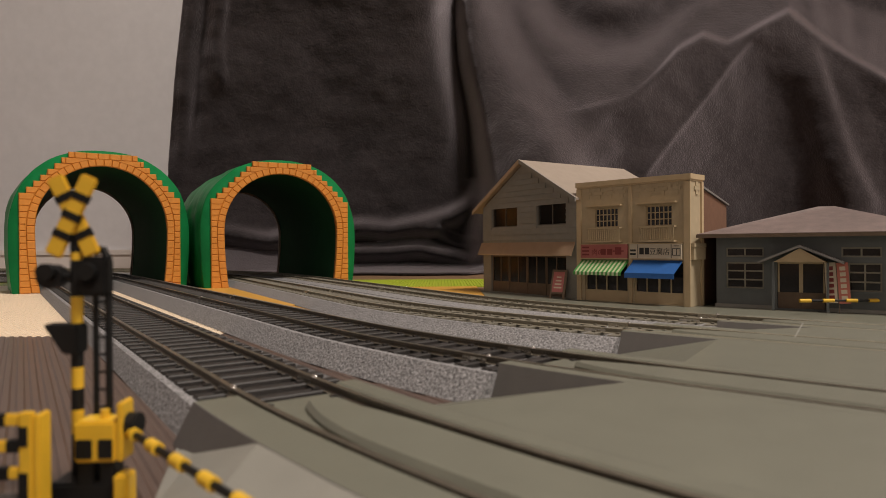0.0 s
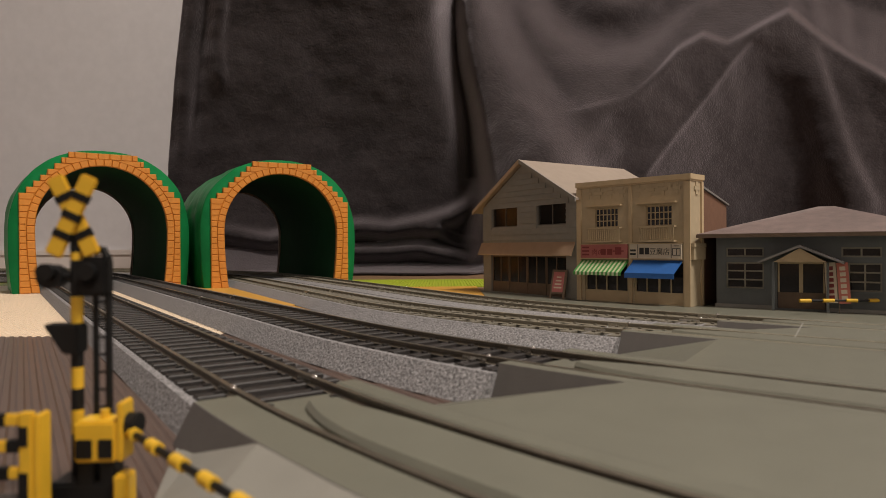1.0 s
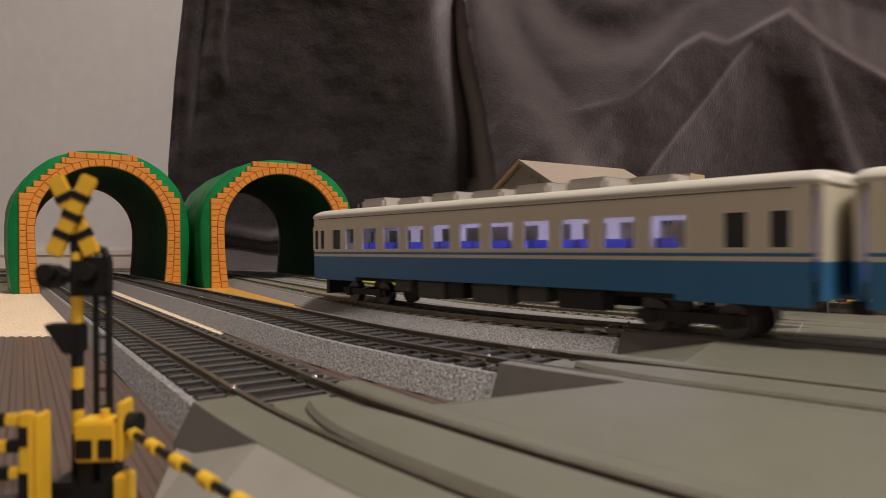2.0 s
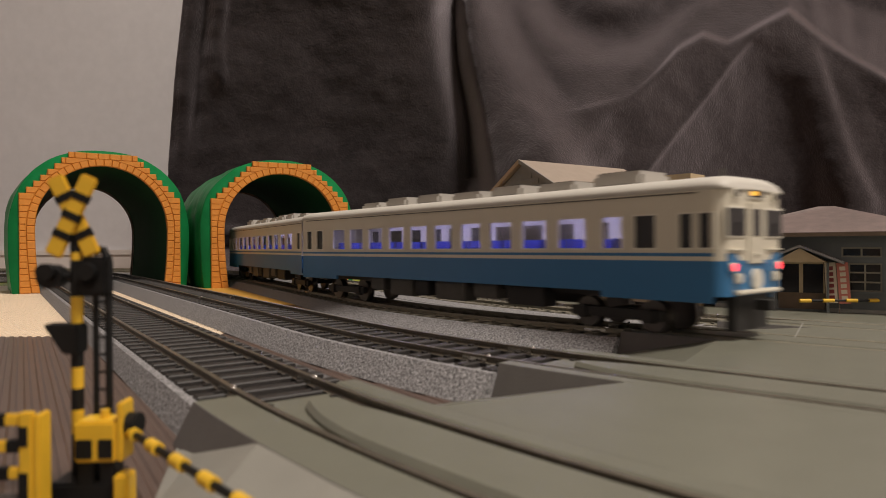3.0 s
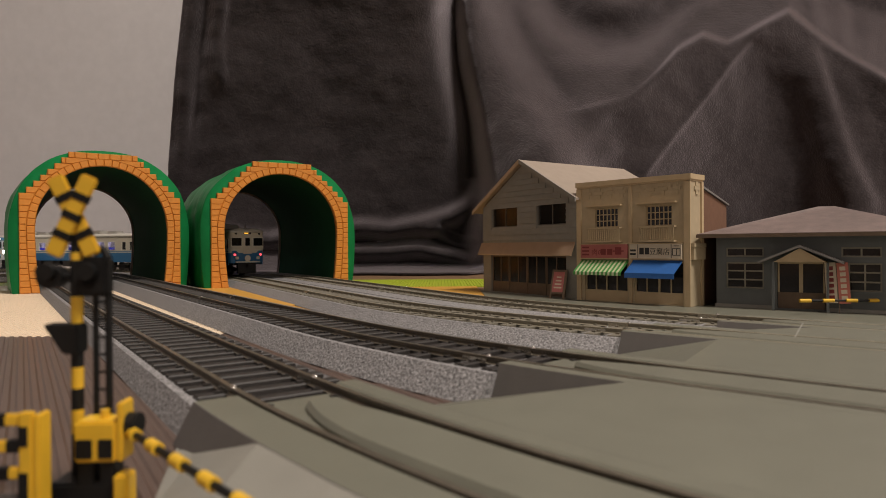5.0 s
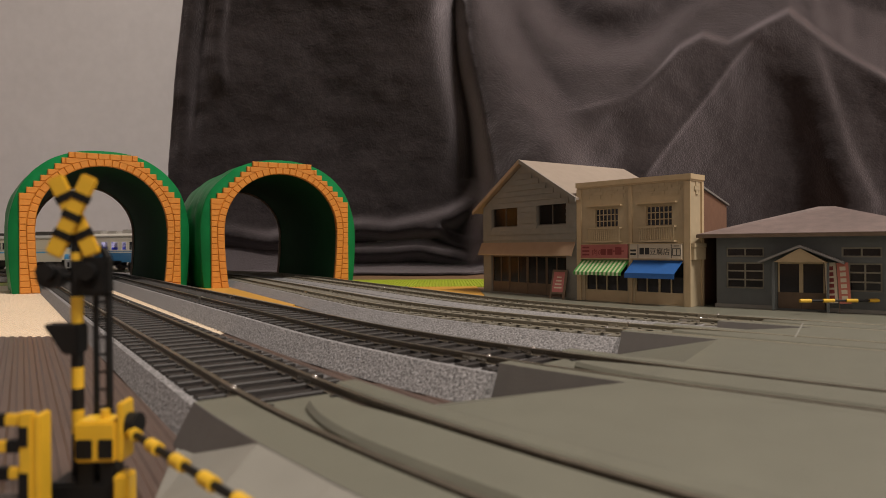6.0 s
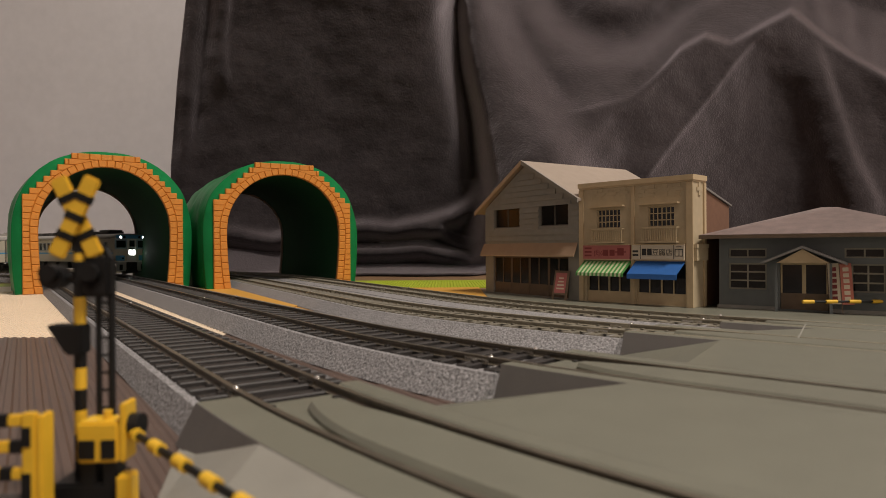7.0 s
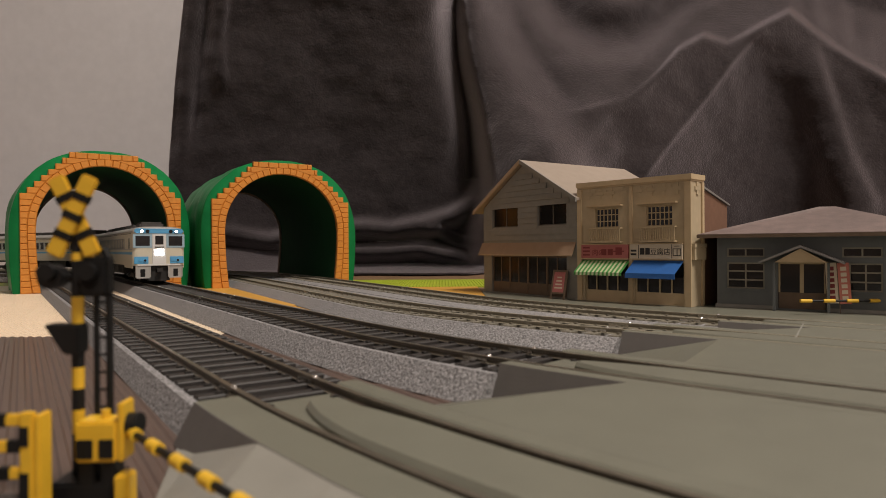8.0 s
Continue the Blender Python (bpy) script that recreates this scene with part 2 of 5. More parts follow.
# ---- layout: base plates ----
def plate(name, x0, y0, x1, y1, top, mat, label, studs=None, ribs=False):
    """A toy base plate whose stud tops lie at z = top."""
    ob = tagged(link(name, boxed((x0, y0, top - 4.5, x1, y1, top - 0.35)), mat), label, "base plate", kind="structure")
    if studs and ribs:
        bm = bmesh.new()
        y0, y1 = studs[1], studs[3]
        for i in range(int((studs[2] - studs[0]) / 3.6)):
            c = studs[0] + 100 + i * 3.6
            v = [bm.verts.new(((c + dx - 0.65 * (yy - y0)) * MM, yy * MM, (top + dz) * MM)) for yy in (y0, y1) for dx, dz in ((-1.3, -0.36), (-0.7, 0), (0.7, 0), (1.3, -0.36))]
            for q in range(3):
                bm.faces.new((v[q], v[q + 1], v[q + 5], v[q + 4]))
            bm.faces.new(v[3::-1])
        tagged(part("ribs", bm, mat, ob), kind="stuff")
    elif studs:
        verts, faces = [], []
        n = 6
        for ix in range(int((studs[2] - studs[0]) / 3)):
            for iy in range(int((studs[3] - studs[1]) / 3)):
                cx, cy, k = studs[0] + 1.5 + ix * 3, studs[1] + 1.5 + iy * 3, len(verts)
                for z, r in ((top - 0.35, 0.95), (top - 0.1, 0.95), (top, 0.6)):
                    for i in range(n):
                        a = 2 * math.pi * i / n
                        verts.append(((cx + r * math.cos(a)) * MM, (cy + (r + 0.42) * math.sin(a)) * MM, z * MM))
                for ring in (0, n):
                    for i in range(n):
                        j = (i + 1) % n
                        faces.append((k + ring + i, k + ring + j, k + ring + n + j, k + ring + n + i))
                faces.append(tuple(k + 2 * n + i for i in range(n)))
        me = bpy.data.meshes.new("studs")
        me.from_pydata(verts, [], faces)
        me.materials.append(mat)
        st = new("studs", me)
        st.parent = ob
        tagged(st, kind="stuff")
    return ob


plate("ground_brown", -420, 40, 60, 263, 0, M["brown"], "dark brown finely ribbed toy base plate on the floor", studs=(-256, 40, 32, 263), ribs=True)
plate("ground_tan", -520, 263.4, -92, 640, 0, M["tan"], "tan studded toy base plate beside the track", studs=(-412, 263, -92, 560))
plate("ground_brown", -91.6, 263.4, 90, 372, 0, M["brown"], "dark brown finely ribbed toy base plate on the floor")
plate("ground_ochre", -91.6, 372.4, 30, 586, 0, M["ochre"], "smooth ochre toy base plate between the tracks")
bm = bmesh.new()
low = [bm.verts.new((x * MM, y * MM, -1.1 * MM)) for x, y in ((-130, 372), (-91, 372), (-91, 586), (-278, 586))]
top = [bm.verts.new((v.co.x, v.co.y, 0.3 * MM)) for v in low]
bm.faces.new(low[::-1])
bm.faces.new(top)
for i in range(4):
    bm.faces.new((low[i], low[(i + 1) % 4], top[(i + 1) % 4], top[i]))
tagged(link("ground_ochre", bm, M["ochre"]), "smooth ochre toy base plate between the tracks", "base plate", kind="structure")
plate("ground_lime", -300, 586.4, 120, 720, 0, M["lime"], "lime green studded toy base plate behind the tracks", studs=(-80, 588, 64, 700))
plate("ground_lime", -900, 640.4, -300, 700, 0, M["lime"], "lime green studded toy base plate behind the tracks", studs=(-620, 642, -480, 700))
bm = bmesh.new()
prism(bm, [(60, -1.2), (520, -1.2), (520, -0.1), (60, -0.1)], 60, 262)
prism(bm, [(90.4, -1.2), (520, -1.2), (520, -0.1), (90.4, -0.1)], 262.4, 372)
prism(bm, [(30.4, -1.2), (520, -1.2), (520, -0.1), (30.4, -0.1)], 372.4, 420)
prism(bm, [(30, -1.2), (520, -1.2), (520, 0.1), (30, 0.1)], 420.4, 521)
tagged(link("pavement", bm, M["road"]), "grey olive card street under the houses", "pavement", kind="structure")

# ---- layout: tracks ----
CROSS_END = {}
for key, where in (("a", (-33, 128)), ("b", (20, 156)), ("c", (63, 219)), ("d", (118, 259))):
    tr = TRACKS[key]
    CROSS_END[key] = min(range(-760, 0), key=lambda s: (tr.at(s)[0] - where[0]) ** 2 + (tr.at(s)[1] - where[1]) ** 2)



def sleeper_mesh(mat):
    bm = bmesh.new()
    box(bm, -15.4, -1.8, 4.0, 15.4, 1.8, 5.45)
    bmesh.ops.bevel(bm, geom=[e for e in bm.edges if all(v.co.z > 5.2 * MM for v in e.verts)], offset=0.25 * MM, segments=1, affect="EDGES")
    for sgn in (-1, 1):
        for o in (-2.1, 2.1):
            box(bm, sgn * 8.75 + o - 0.7, -0.6, 5.3, sgn * 8.75 + o + 0.7, 0.6, 5.9)
    me = bpy.data.meshes.new("sleeper")
    bm.to_mesh(me)
    bm.free()
    me.materials.append(mat)
    return me


def build_track(key, s_far):
    """One track: roadbed, two rails, worn rail tops and joiners; its sleepers are added last."""
    tr, s0 = TRACKS[key], -760
    ob = tagged(new("railway_track"), "model railway track, dark sleepers on moulded grey ballast", "railway track", "railway tracks")
    bm = bmesh.new()
    up = RISE[key]
    near, far = {"b": (-23, 21.5), "c": (-24, 27.4), "d": (-27.4, 20.5)}.get(key, (-20.5, 16.2))
    bed = 5.1 + up
    top_near = (near + 0.4, bed - 0.6) if key == "d" else (-17.6, bed)
    top_far = (far - 0.4, bed - 0.6) if key == "c" else (min(17.6, far - 0.4), bed)
    sweep(bm, tr, [(near, 0), (far, 0), top_far, (15.8, bed), (15.2, bed - 1.0), (-15.2, bed - 1.0), (-15.8, bed), top_near], CROSS_END[key] - 0.5, s_far, 12)
    part("roadbed", bm, M["ballast"], ob, "moulded grey ballast roadbed")
    for sgn in (-1, 1):
        bm = bmesh.new()
        c = sgn * 8.75
        sweep(bm, tr, [(c + o, z + up) for o, z in ((-1.2, 5.3), (1.2, 5.3), (0.35, 5.7), (0.35, 6.25), (0.62, 6.4), (0.62, 6.95), (-0.62, 6.95), (-0.62, 6.4), (-0.35, 6.25), (-0.35, 5.7))],
              s0, s_far, 10)
        rail = part("rail", bm, M["rail_pale" if key in "cd" else "rail"], ob)
        bm = bmesh.new()
        sweep(bm, tr, [(c - 0.5, 6.93 + up), (c + 0.5, 6.93 + up), (c + 0.45, 7.0 + up), (c - 0.45, 7.0 + up)], s0, s_far, 10)
        part("running_surface", bm, M["railtop_pale" if key in "cd" else "railtop"], rail, "worn shiny rail top")
        for s in (CROSS_END[key] + 12, CROSS_END[key] + 258):
            bm = bmesh.new()
            sweep(bm, tr, [(c - 1.0, 5.3 + up), (c + 1.0, 5.3 + up), (c + 0.95, 6.4 + up), (c - 0.95, 6.4 + up)], s - 4, s + 4, 8)
            part("rail_joiner", bm, M["joiner"], rail, "bright metal rail joiner")
            # A mirror ball added at each joint to catch the lamp as a glint.
            x, y, h = tr.at(s - 4)
            bm = bmesh.new()
            bmesh.ops.create_icosphere(bm, subdivisions=3, radius=0.62 * MM, matrix=Matrix.Translation(((x + math.cos(h) * c) * MM, (y + math.sin(h) * c) * MM, (6.9 + up) * MM)))
            part("glint_ball", bm, M["chrome"], rail, "tiny mirror ball added to catch a glint", True)
    return ob


TRACK_OBS = {k: build_track(k, {"a": 1100, "b": 1250, "c": 1500, "d": 1600}[k]) for k in "abcd"}


# ---- layout: level crossing ----
def strip(bm, ta, oa, tb, ob_, rows):
    """A panel between two offsets of two tracks. rows: (s on a, s on b, z on a, z on b), with a thickness down to the ground."""
    tops = []
    for sa, sb, za, zb in rows:
        xa, ya, ha = TRACKS[ta].at(sa)
        xb, yb, hb = TRACKS[tb].at(sb)
        tops.append((bm.verts.new(((xa + math.cos(ha) * oa) * MM, (ya + math.sin(ha) * oa) * MM, za * MM)),
                     bm.verts.new(((xb + math.cos(hb) * ob_) * MM, (yb + math.sin(hb) * ob_) * MM, zb * MM))))
    low = [tuple(bm.verts.new((v.co.x, v.co.y, -0.2 * MM)) for v in p) for p in tops]
    for (a, b), (c, d), (e, f), (g, h) in zip(tops, tops[1:], low, low[1:]):
        bm.faces.new((a, b, d, c))
        bm.faces.new((a, c, g, e))
        bm.faces.new((b, f, h, d))
    bm.faces.new((tops[0][0], low[0][0], low[0][1], tops[0][1]))
    bm.faces.new((tops[-1][0], tops[-1][1], low[-1][1], low[-1][0]))


crossing = tagged(new("level_crossing"), "grey olive plastic level crossing panels with shade-darkened flangeways", "level crossing")
RAMP, NEAR, FLARE = 31, 330, 44


def flared_mouth(key, e):
    """The end of an inner panel: its sides draw in from the rails in a curve."""
    bm = bmesh.new()
    rings = []
    for i in range(13):
        k = i / 12
        s = e - FLARE + (FLARE - 12) * k
        x, y, h = TRACKS[key].at(s)
        w = 6.7 - 4.6 * k ** 2.4
        rings.append([bm.verts.new(((x + math.cos(h) * o) * MM, (y + math.sin(h) * o) * MM, z * MM))
                      for o, z in ((-w, 4.2), (w, 4.2), (w, 6.2 + RISE[key]), (w - 0.8, 7.1 + RISE[key]), (-w + 0.8, 7.1 + RISE[key]), (-w, 6.2 + RISE[key]))])
    for a, b in zip(rings, rings[1:]):
        for i in range(6):
            j = (i + 1) % 6
            bm.faces.new((a[i], a[j], b[j], b[i]))
    bm.faces.new(rings[-1])
    bmesh.ops.recalc_face_normals(bm, faces=bm.faces)
    return bm


for key in "abcd":
    e = CROSS_END[key]
    out, up = 18.5 if key == "a" else 14.5, RISE[key]
    for name, sec in (("inner_panel", [(-6.7, 4.2), (6.7, 4.2), (6.7, 6.2 + up), (5.9, 7.1 + up), (-5.9, 7.1 + up), (-6.7, 6.2 + up)]),
                      ("near_panel", [(-out, 0), (-9.9, 0), (-9.9, 6.6 + up), (-10.5, 7.05 + up), (-out, 7.05 + up)]),
                      ("far_panel", [(9.9, 0), (14.5, 0), (14.5, 7.05 + up), (10.5, 7.05 + up), (9.9, 6.6 + up)])):
        bm = bmesh.new()
        sweep(bm, TRACKS[key], sec, e - NEAR, e - (FLARE if name == "inner_panel" else 0), 10)
        part(name, bm, M["road"], crossing)
    part("panel_mouth", flared_mouth(key, e), M["road"], crossing, "rounded mouth of the inner panel")
    bm = bmesh.new()
    sweep(bm, TRACKS[key], [(-7.0, 3.6), (7.0, 3.6), (7.0, 5.6 + up), (-7.0, 5.6 + up)], e - FLARE - 4, e - 3, 6)
    part("infill", bm, M["road"], crossing, "low olive infill between the rails")
    # Thin dark strips carry the shade of panel sides and flangeways in their colour.
    for sgn in (-1, 1):
        bm = bmesh.new()
        c = sgn * 14.6 if sgn > 0 else -out - 0.1
        sweep(bm, TRACKS[key], [(c - 0.12 + sgn * 3.6, 0), (c + 0.12 + sgn * 3.6, 0), (c + 0.12, 7.04 + up), (c - 0.12, 7.04 + up)], e - NEAR, e - 0.3, 12)
        part("panel_side", bm, M["roadside"], crossing, "side of the raised panel, greyed darker for its shade")
        bm = bmesh.new()
        sweep(bm, TRACKS[key], [(sgn * 7.3 - 1.4, 3.9), (sgn * 7.3 + 1.4, 3.9), (sgn * 7.3 + 1.4, 4.4), (sgn * 7.3 - 1.4, 4.4)], e - NEAR, e, 12)
        part("flangeway", bm, M["roadside"], crossing, "recessed flangeway beside the rail, darkened for its shade")
for ta, tb in (("a", "b"), ("b", "c"), ("c", "d")):
    ea, eb, za, zb = CROSS_END[ta], CROSS_END[tb], 7.05 + RISE[ta], 7.05 + RISE[tb]
    bm = bmesh.new()
    rows = [(ea - 1, eb - 1, 0.1, 0.1), (ea - 6, eb - 6, 1.3, 1.3), (ea - RAMP, eb - RAMP, za, zb)]
    rows += [(ea - RAMP - (NEAR - RAMP) * k / 12, eb - RAMP - (NEAR - RAMP) * k / 12, za, zb) for k in range(1, 13)]
    strip(bm, ta, 14.55, tb, -14.55, rows)
    part("road_panel", bm, M["road"], crossing)
ea = CROSS_END["a"]
bm = bmesh.new()
edge = TRACKS["a"]
rows = [(ea - 1, 0, 0.1, 0.0), (ea - 6, 0, 1.3, 0.0), (ea - RAMP, 0, 7.05, 0.0)] + [(ea - RAMP - 20 * k, 0, 7.05, 0.0) for k in range(1, 12)]
tops, low = [], []
for i, (s, _, za, zb) in enumerate(rows):
    x, y, h = edge.at(s)
    out = -21.0 - min(60.0, max(0.0, (ea - s) * 0.42))
    tops.append([bm.verts.new(((x + math.cos(h) * o) * MM, (y + math.sin(h) * o) * MM, z * MM)) for o, z in ((-18.9, za), (out, zb + 0.1))])
for (a, b), (c, d) in zip(tops, tops[1:]):
    bm.faces.new((a, c, d, b))
part("approach_ramp", bm, M["road_light"], crossing, "lighter grey approach ramp")
ed = CROSS_END["d"]
bm = bmesh.new()
tops = []
for k in range(14):
    s = ed - 1 if k == 0 else ed - RAMP - (k - 1) * 20
    x, y, h = TRACKS["d"].at(s)
    za = 0.2 if k == 0 else 7.05
    tops.append([bm.verts.new(((x + math.cos(h) * o) * MM, (y + math.sin(h) * o) * MM, z * MM)) for o, z in ((14.55, za), (48.0, 0.15))])
for (a, b), (c, d) in zip(tops, tops[1:]):
    bm.faces.new((a, b, d, c))
part("approach_ramp", bm, M["road_light"], crossing, "lighter grey approach ramp")
bm = bmesh.new()
box(bm, -0.9, -13, 7.06, 0.9, 13, 7.14, pose(61.4 * MM, 89.5 * MM, 0, 0, 0, -19))
part("stop_line", bm, M["white"], crossing, "worn white painted stop line")
for x0, y0, x1, y1 in ((129, 233, 106, 196), (101.5, 153, 84, 130)):
    bm = bmesh.new()
    rz = math.degrees(math.atan2(-(x0 - x1), y0 - y1))
    box(bm, -0.22, 0, 7.06, 0.22, math.hypot(x0 - x1, y0 - y1), 7.12, pose(x1 * MM, y1 * MM, 0, 0, 0, rz))
    part("panel_seam", bm, M["road_light"], crossing, "pale seam between road panels")


# ---- layout: toy tunnels ----
COURSE, SHOULDER, ROWS = 4.95, 16, 23


def arch(t, grow=0.0):
    """The portal's opening: (x, z) for t from 0, right foot, to 1, left foot; a round arch on slightly inward-drawn jambs."""
    zc, rx, rz = 52.0, 49.6 + grow, 51.5 + grow
    jamb = 0.2
    if jamb <= t <= 1 - jamb:
        a = math.pi * (t - jamb) / (1 - 2 * jamb)
        return rx * math.cos(a), zc + rz * math.sin(a)
    sgn, k = (1, t / jamb) if t < jamb else (-1, (1 - t) / jamb)
    return sgn * (rx - 3.3 * (1 - k) ** 2), zc * k


def course_edge(row):
    """Half the portal's width at a course of bricks: straight to the shoulder, then stepped in."""
    return 60.5 if row < SHOULDER else 60.5 - 4.93 * (row - SHOULDER + 1)


def build_tunnel(x, y, heading, wide=1.0, tall=1.0, length=205.0):
    """A toy tunnel: a green moulded shell 121 mm wide with an orange brick portal; its axis runs along local +y. wide
    and tall stretch it to fit the camera's view.
    """
    ob = tagged(new("toy_tunnel"), "green plastic toy tunnel with an orange brick portal", "tunnel", "toy tunnels")
    ob.matrix_world = pose(x * MM, y * MM, 0, 0, 0, heading) @ Matrix.Diagonal((wide, 1, tall, 1))
    n = 56
    inner = [arch(i / n) for i in range(n + 1)]

    def hull(t, k):
        a = -0.3 + t * (math.pi + 0.6)
        ca, sa = math.cos(a), math.sin(a)
        wob = 2.2 * noise.noise(Vector((t * 7 + heading, k * 6, 3))) + 1.4 * noise.noise(Vector((t * 15, k * 19 + heading, 7)))
        flute = 1.8 * noise.noise(Vector((1.5 if ca > 0 else 8.5, k * 13 + heading, t * 1.6)))
        swell = 3.0 * math.sin(math.pi * min(1.0, k * 1.25))
        rx = 68.0 + swell + (wob + flute) * min(1.0, 0.25 + k * 6)
        rz = 71.5 + 0.4 * swell + wob * min(1.0, 0.25 + k * 6)
        e = 2 / 2.3
        px = rx * math.copysign(abs(ca) ** e, ca)
        pz = 45 + (rz * sa ** e if sa > 0 else 45 * sa / math.sin(0.3))
        return px, max(0.0, pz)

    bm = bmesh.new()
    rows = 30
    rings = []
    for k in range(rows + 1):
        yy = 2.5 + (length - 2.5) * k / rows
        o = [hull(i / n, k / rows) for i in range(n + 1)]
        rings.append(([bm.verts.new((px * MM, yy * MM, pz * MM)) for px, pz in o], [bm.verts.new((px * 1.012 * MM, yy * MM, pz * MM)) for px, pz in inner]))
    for (oa, ia), (ob2, ib) in zip(rings, rings[1:]):
        for i in range(n):
            bm.faces.new((oa[i], ob2[i], ob2[i + 1], oa[i + 1]))
    for o, i_ in (rings[0], rings[-1]):
        for i in range(n):
            bm.faces.new((o[i], o[i + 1], i_[i + 1], i_[i]))
    bmesh.ops.recalc_face_normals(bm, faces=bm.faces)
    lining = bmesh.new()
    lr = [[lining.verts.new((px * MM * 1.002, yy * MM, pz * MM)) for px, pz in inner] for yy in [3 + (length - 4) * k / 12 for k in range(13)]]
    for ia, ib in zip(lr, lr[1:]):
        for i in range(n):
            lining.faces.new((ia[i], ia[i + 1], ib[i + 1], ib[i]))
    part("lining", lining, M["green_shade"], ob, "matt green inner side, darkened for shade", True)
    part("shell", bm, M["green"], ob, "glossy green rock-moulded plastic shell", True)
    # the bare cut edge at the far mouth
    rim = bmesh.new()
    rr = []
    for grow, yy in ((0.0, length - 3.0), (-1.9, length - 3.0), (-1.9, length + 0.4), (1.5, length + 0.4)):
        rr.append([rim.verts.new((px * MM, yy * MM, pz * MM)) for px, pz in (arch(i / n, grow) for i in range(n + 1))])
    for p, q in zip(rr, rr[1:]):
        for i in range(n):
            rim.faces.new((p[i], p[i + 1], q[i + 1], q[i]))
    bmesh.ops.recalc_face_normals(rim, faces=rim.faces)
    part("far_rim", rim, M["rim"], ob, "dull brown moulded rim of the far mouth", True)
    # portal plate in the joint colour, then proud bricks
    bm = bmesh.new()
    outer = [(60.5, 0.0)]
    for row in range(SHOULDER - 1, ROWS):
        outer += [(course_edge(row), row * COURSE), (course_edge(row), (row + 1) * COURSE)]
    outer += [(-px, pz) for px, pz in outer[::-1]]
    f = [bm.verts.new((px * MM, 0.6 * MM, pz * MM)) for px, pz in outer]
    g = [bm.verts.new((px * MM, 0.6 * MM, pz * MM)) for px, pz in inner]
    # bridge the two outlines by height-matched fans
    i = j = 0
    while i < len(f) - 1 or j < len(g) - 1:
        ti = (i + 1) / (len(f) - 1) if i < len(f) - 1 else 9
        tj = (j + 1) / (len(g) - 1) if j < len(g) - 1 else 9
        if ti <= tj:
            bm.faces.new((f[i], f[i + 1], g[j]))
            i += 1
        else:
            bm.faces.new((f[i], g[j + 1], g[j]))
            j += 1
    r = bmesh.ops.extrude_face_region(bm, geom=bm.faces[:])
    for v in [e for e in r["geom"] if isinstance(e, bmesh.types.BMVert)]:
        v.co.y += 2.6 * MM
    bmesh.ops.recalc_face_normals(bm, faces=bm.faces)
    portal = part("portal", bm, M["joint"], ob, "orange brick-moulded portal ring")
    return portal


def brick_mesh(quad, depth=1.5, gap=0.1):
    """A brick over a quad of (x, z) corners, proud of the portal plate, with a small bevel."""
    bm = bmesh.new()
    cx, cz = sum(p[0] for p in quad) / 4, sum(p[1] for p in quad) / 4
    def ring(inset, yy):
        out = []
        for px, pz in quad:
            d = math.hypot(px - cx, pz - cz)
            k = max(0.2, 1 - inset * 1.35 / d)
            out.append(bm.verts.new(((cx + (px - cx) * k) * MM, yy * MM, (cz + (pz - cz) * k) * MM)))
        return out
    a, b, c = ring(gap, 0.9), ring(gap, 0.6 - depth * 0.6), ring(gap + 0.5, 0.6 - depth)
    for p, q in ((a, b), (b, c)):
        for i in range(4):
            j = (i + 1) % 4
            bm.faces.new((p[i], p[j], q[j], q[i]))
    bm.faces.new(c)
    bmesh.ops.recalc_face_normals(bm, faces=bm.faces)
    return bm


def portal_bricks(portal):
    """Bricks: a ring of wedge stones round the arch and courses out to the stepped edge."""
    nv = 46
    fine = [arch(i / 400, 3.0) for i in range(401)]
    run = [0.0]
    for p, q in zip(fine, fine[1:]):
        run.append(run[-1] + math.hypot(q[0] - p[0], q[1] - p[1]))
    cut = [min(range(401), key=lambda i: abs(run[i] - run[-1] * k / nv)) / 400 for k in range(nv + 1)]
    for t0, t1 in zip(cut, cut[1:]):
        part("brick", brick_mesh([arch(t0), arch(t1), arch(t1, 5.9), arch(t0, 5.9)]), M["orange"], portal)
    # where the ring's outer line crosses each height
    ring = [arch(i / 400, 5.95) for i in range(201)]

    def ring_x(z):
        if z >= ring[-1][1]:
            return 0.0
        return next((p[0] for p in ring if p[1] >= z), 0.0)

    for row in range(ROWS):
        z0, z1, edge = row * COURSE, (row + 1) * COURSE, course_edge(row)
        lo, hi = ring_x(z0 + 0.05), ring_x(z1 - 0.05)
        if row == ROWS - 1:
            cuts = [-edge, -edge + 4.4] + [-edge + 4.4 + (2 * edge - 8.8) * k / 5 for k in range(1, 6)] + [edge]
            for p, q in zip(cuts, cuts[1:]):
                part("brick", brick_mesh([(p, z0), (q, z0), (q, z1), (p, z1)]), M["orange"], portal)
            continue
        for sgn in (-1, 1):
            if edge - min(lo, hi) < 1.4:
                continue
            n = max(1, int(round((edge - (lo + hi) / 2) / 8.6)))
            shift = 0.3 if row % 2 else -0.05
            cuts = [None] + [edge - (edge - max(lo, hi)) * (1 - (k + shift) / n) for k in range(1, n)] + [edge]
            for p, q in zip(cuts, cuts[1:]):
                quad = [(lo if p is None else p, z0), (q, z0), (q, z1), (hi if p is None else p, z1)]
                part("brick", brick_mesh([(sgn * px, pz) for px, pz in quad]), M["orange"], portal)


TUNNELS = [build_tunnel(-285.5, 547.9, 33, 1.0, 1.015), build_tunnel(-147.9, 600.6, 29, 1.05)]


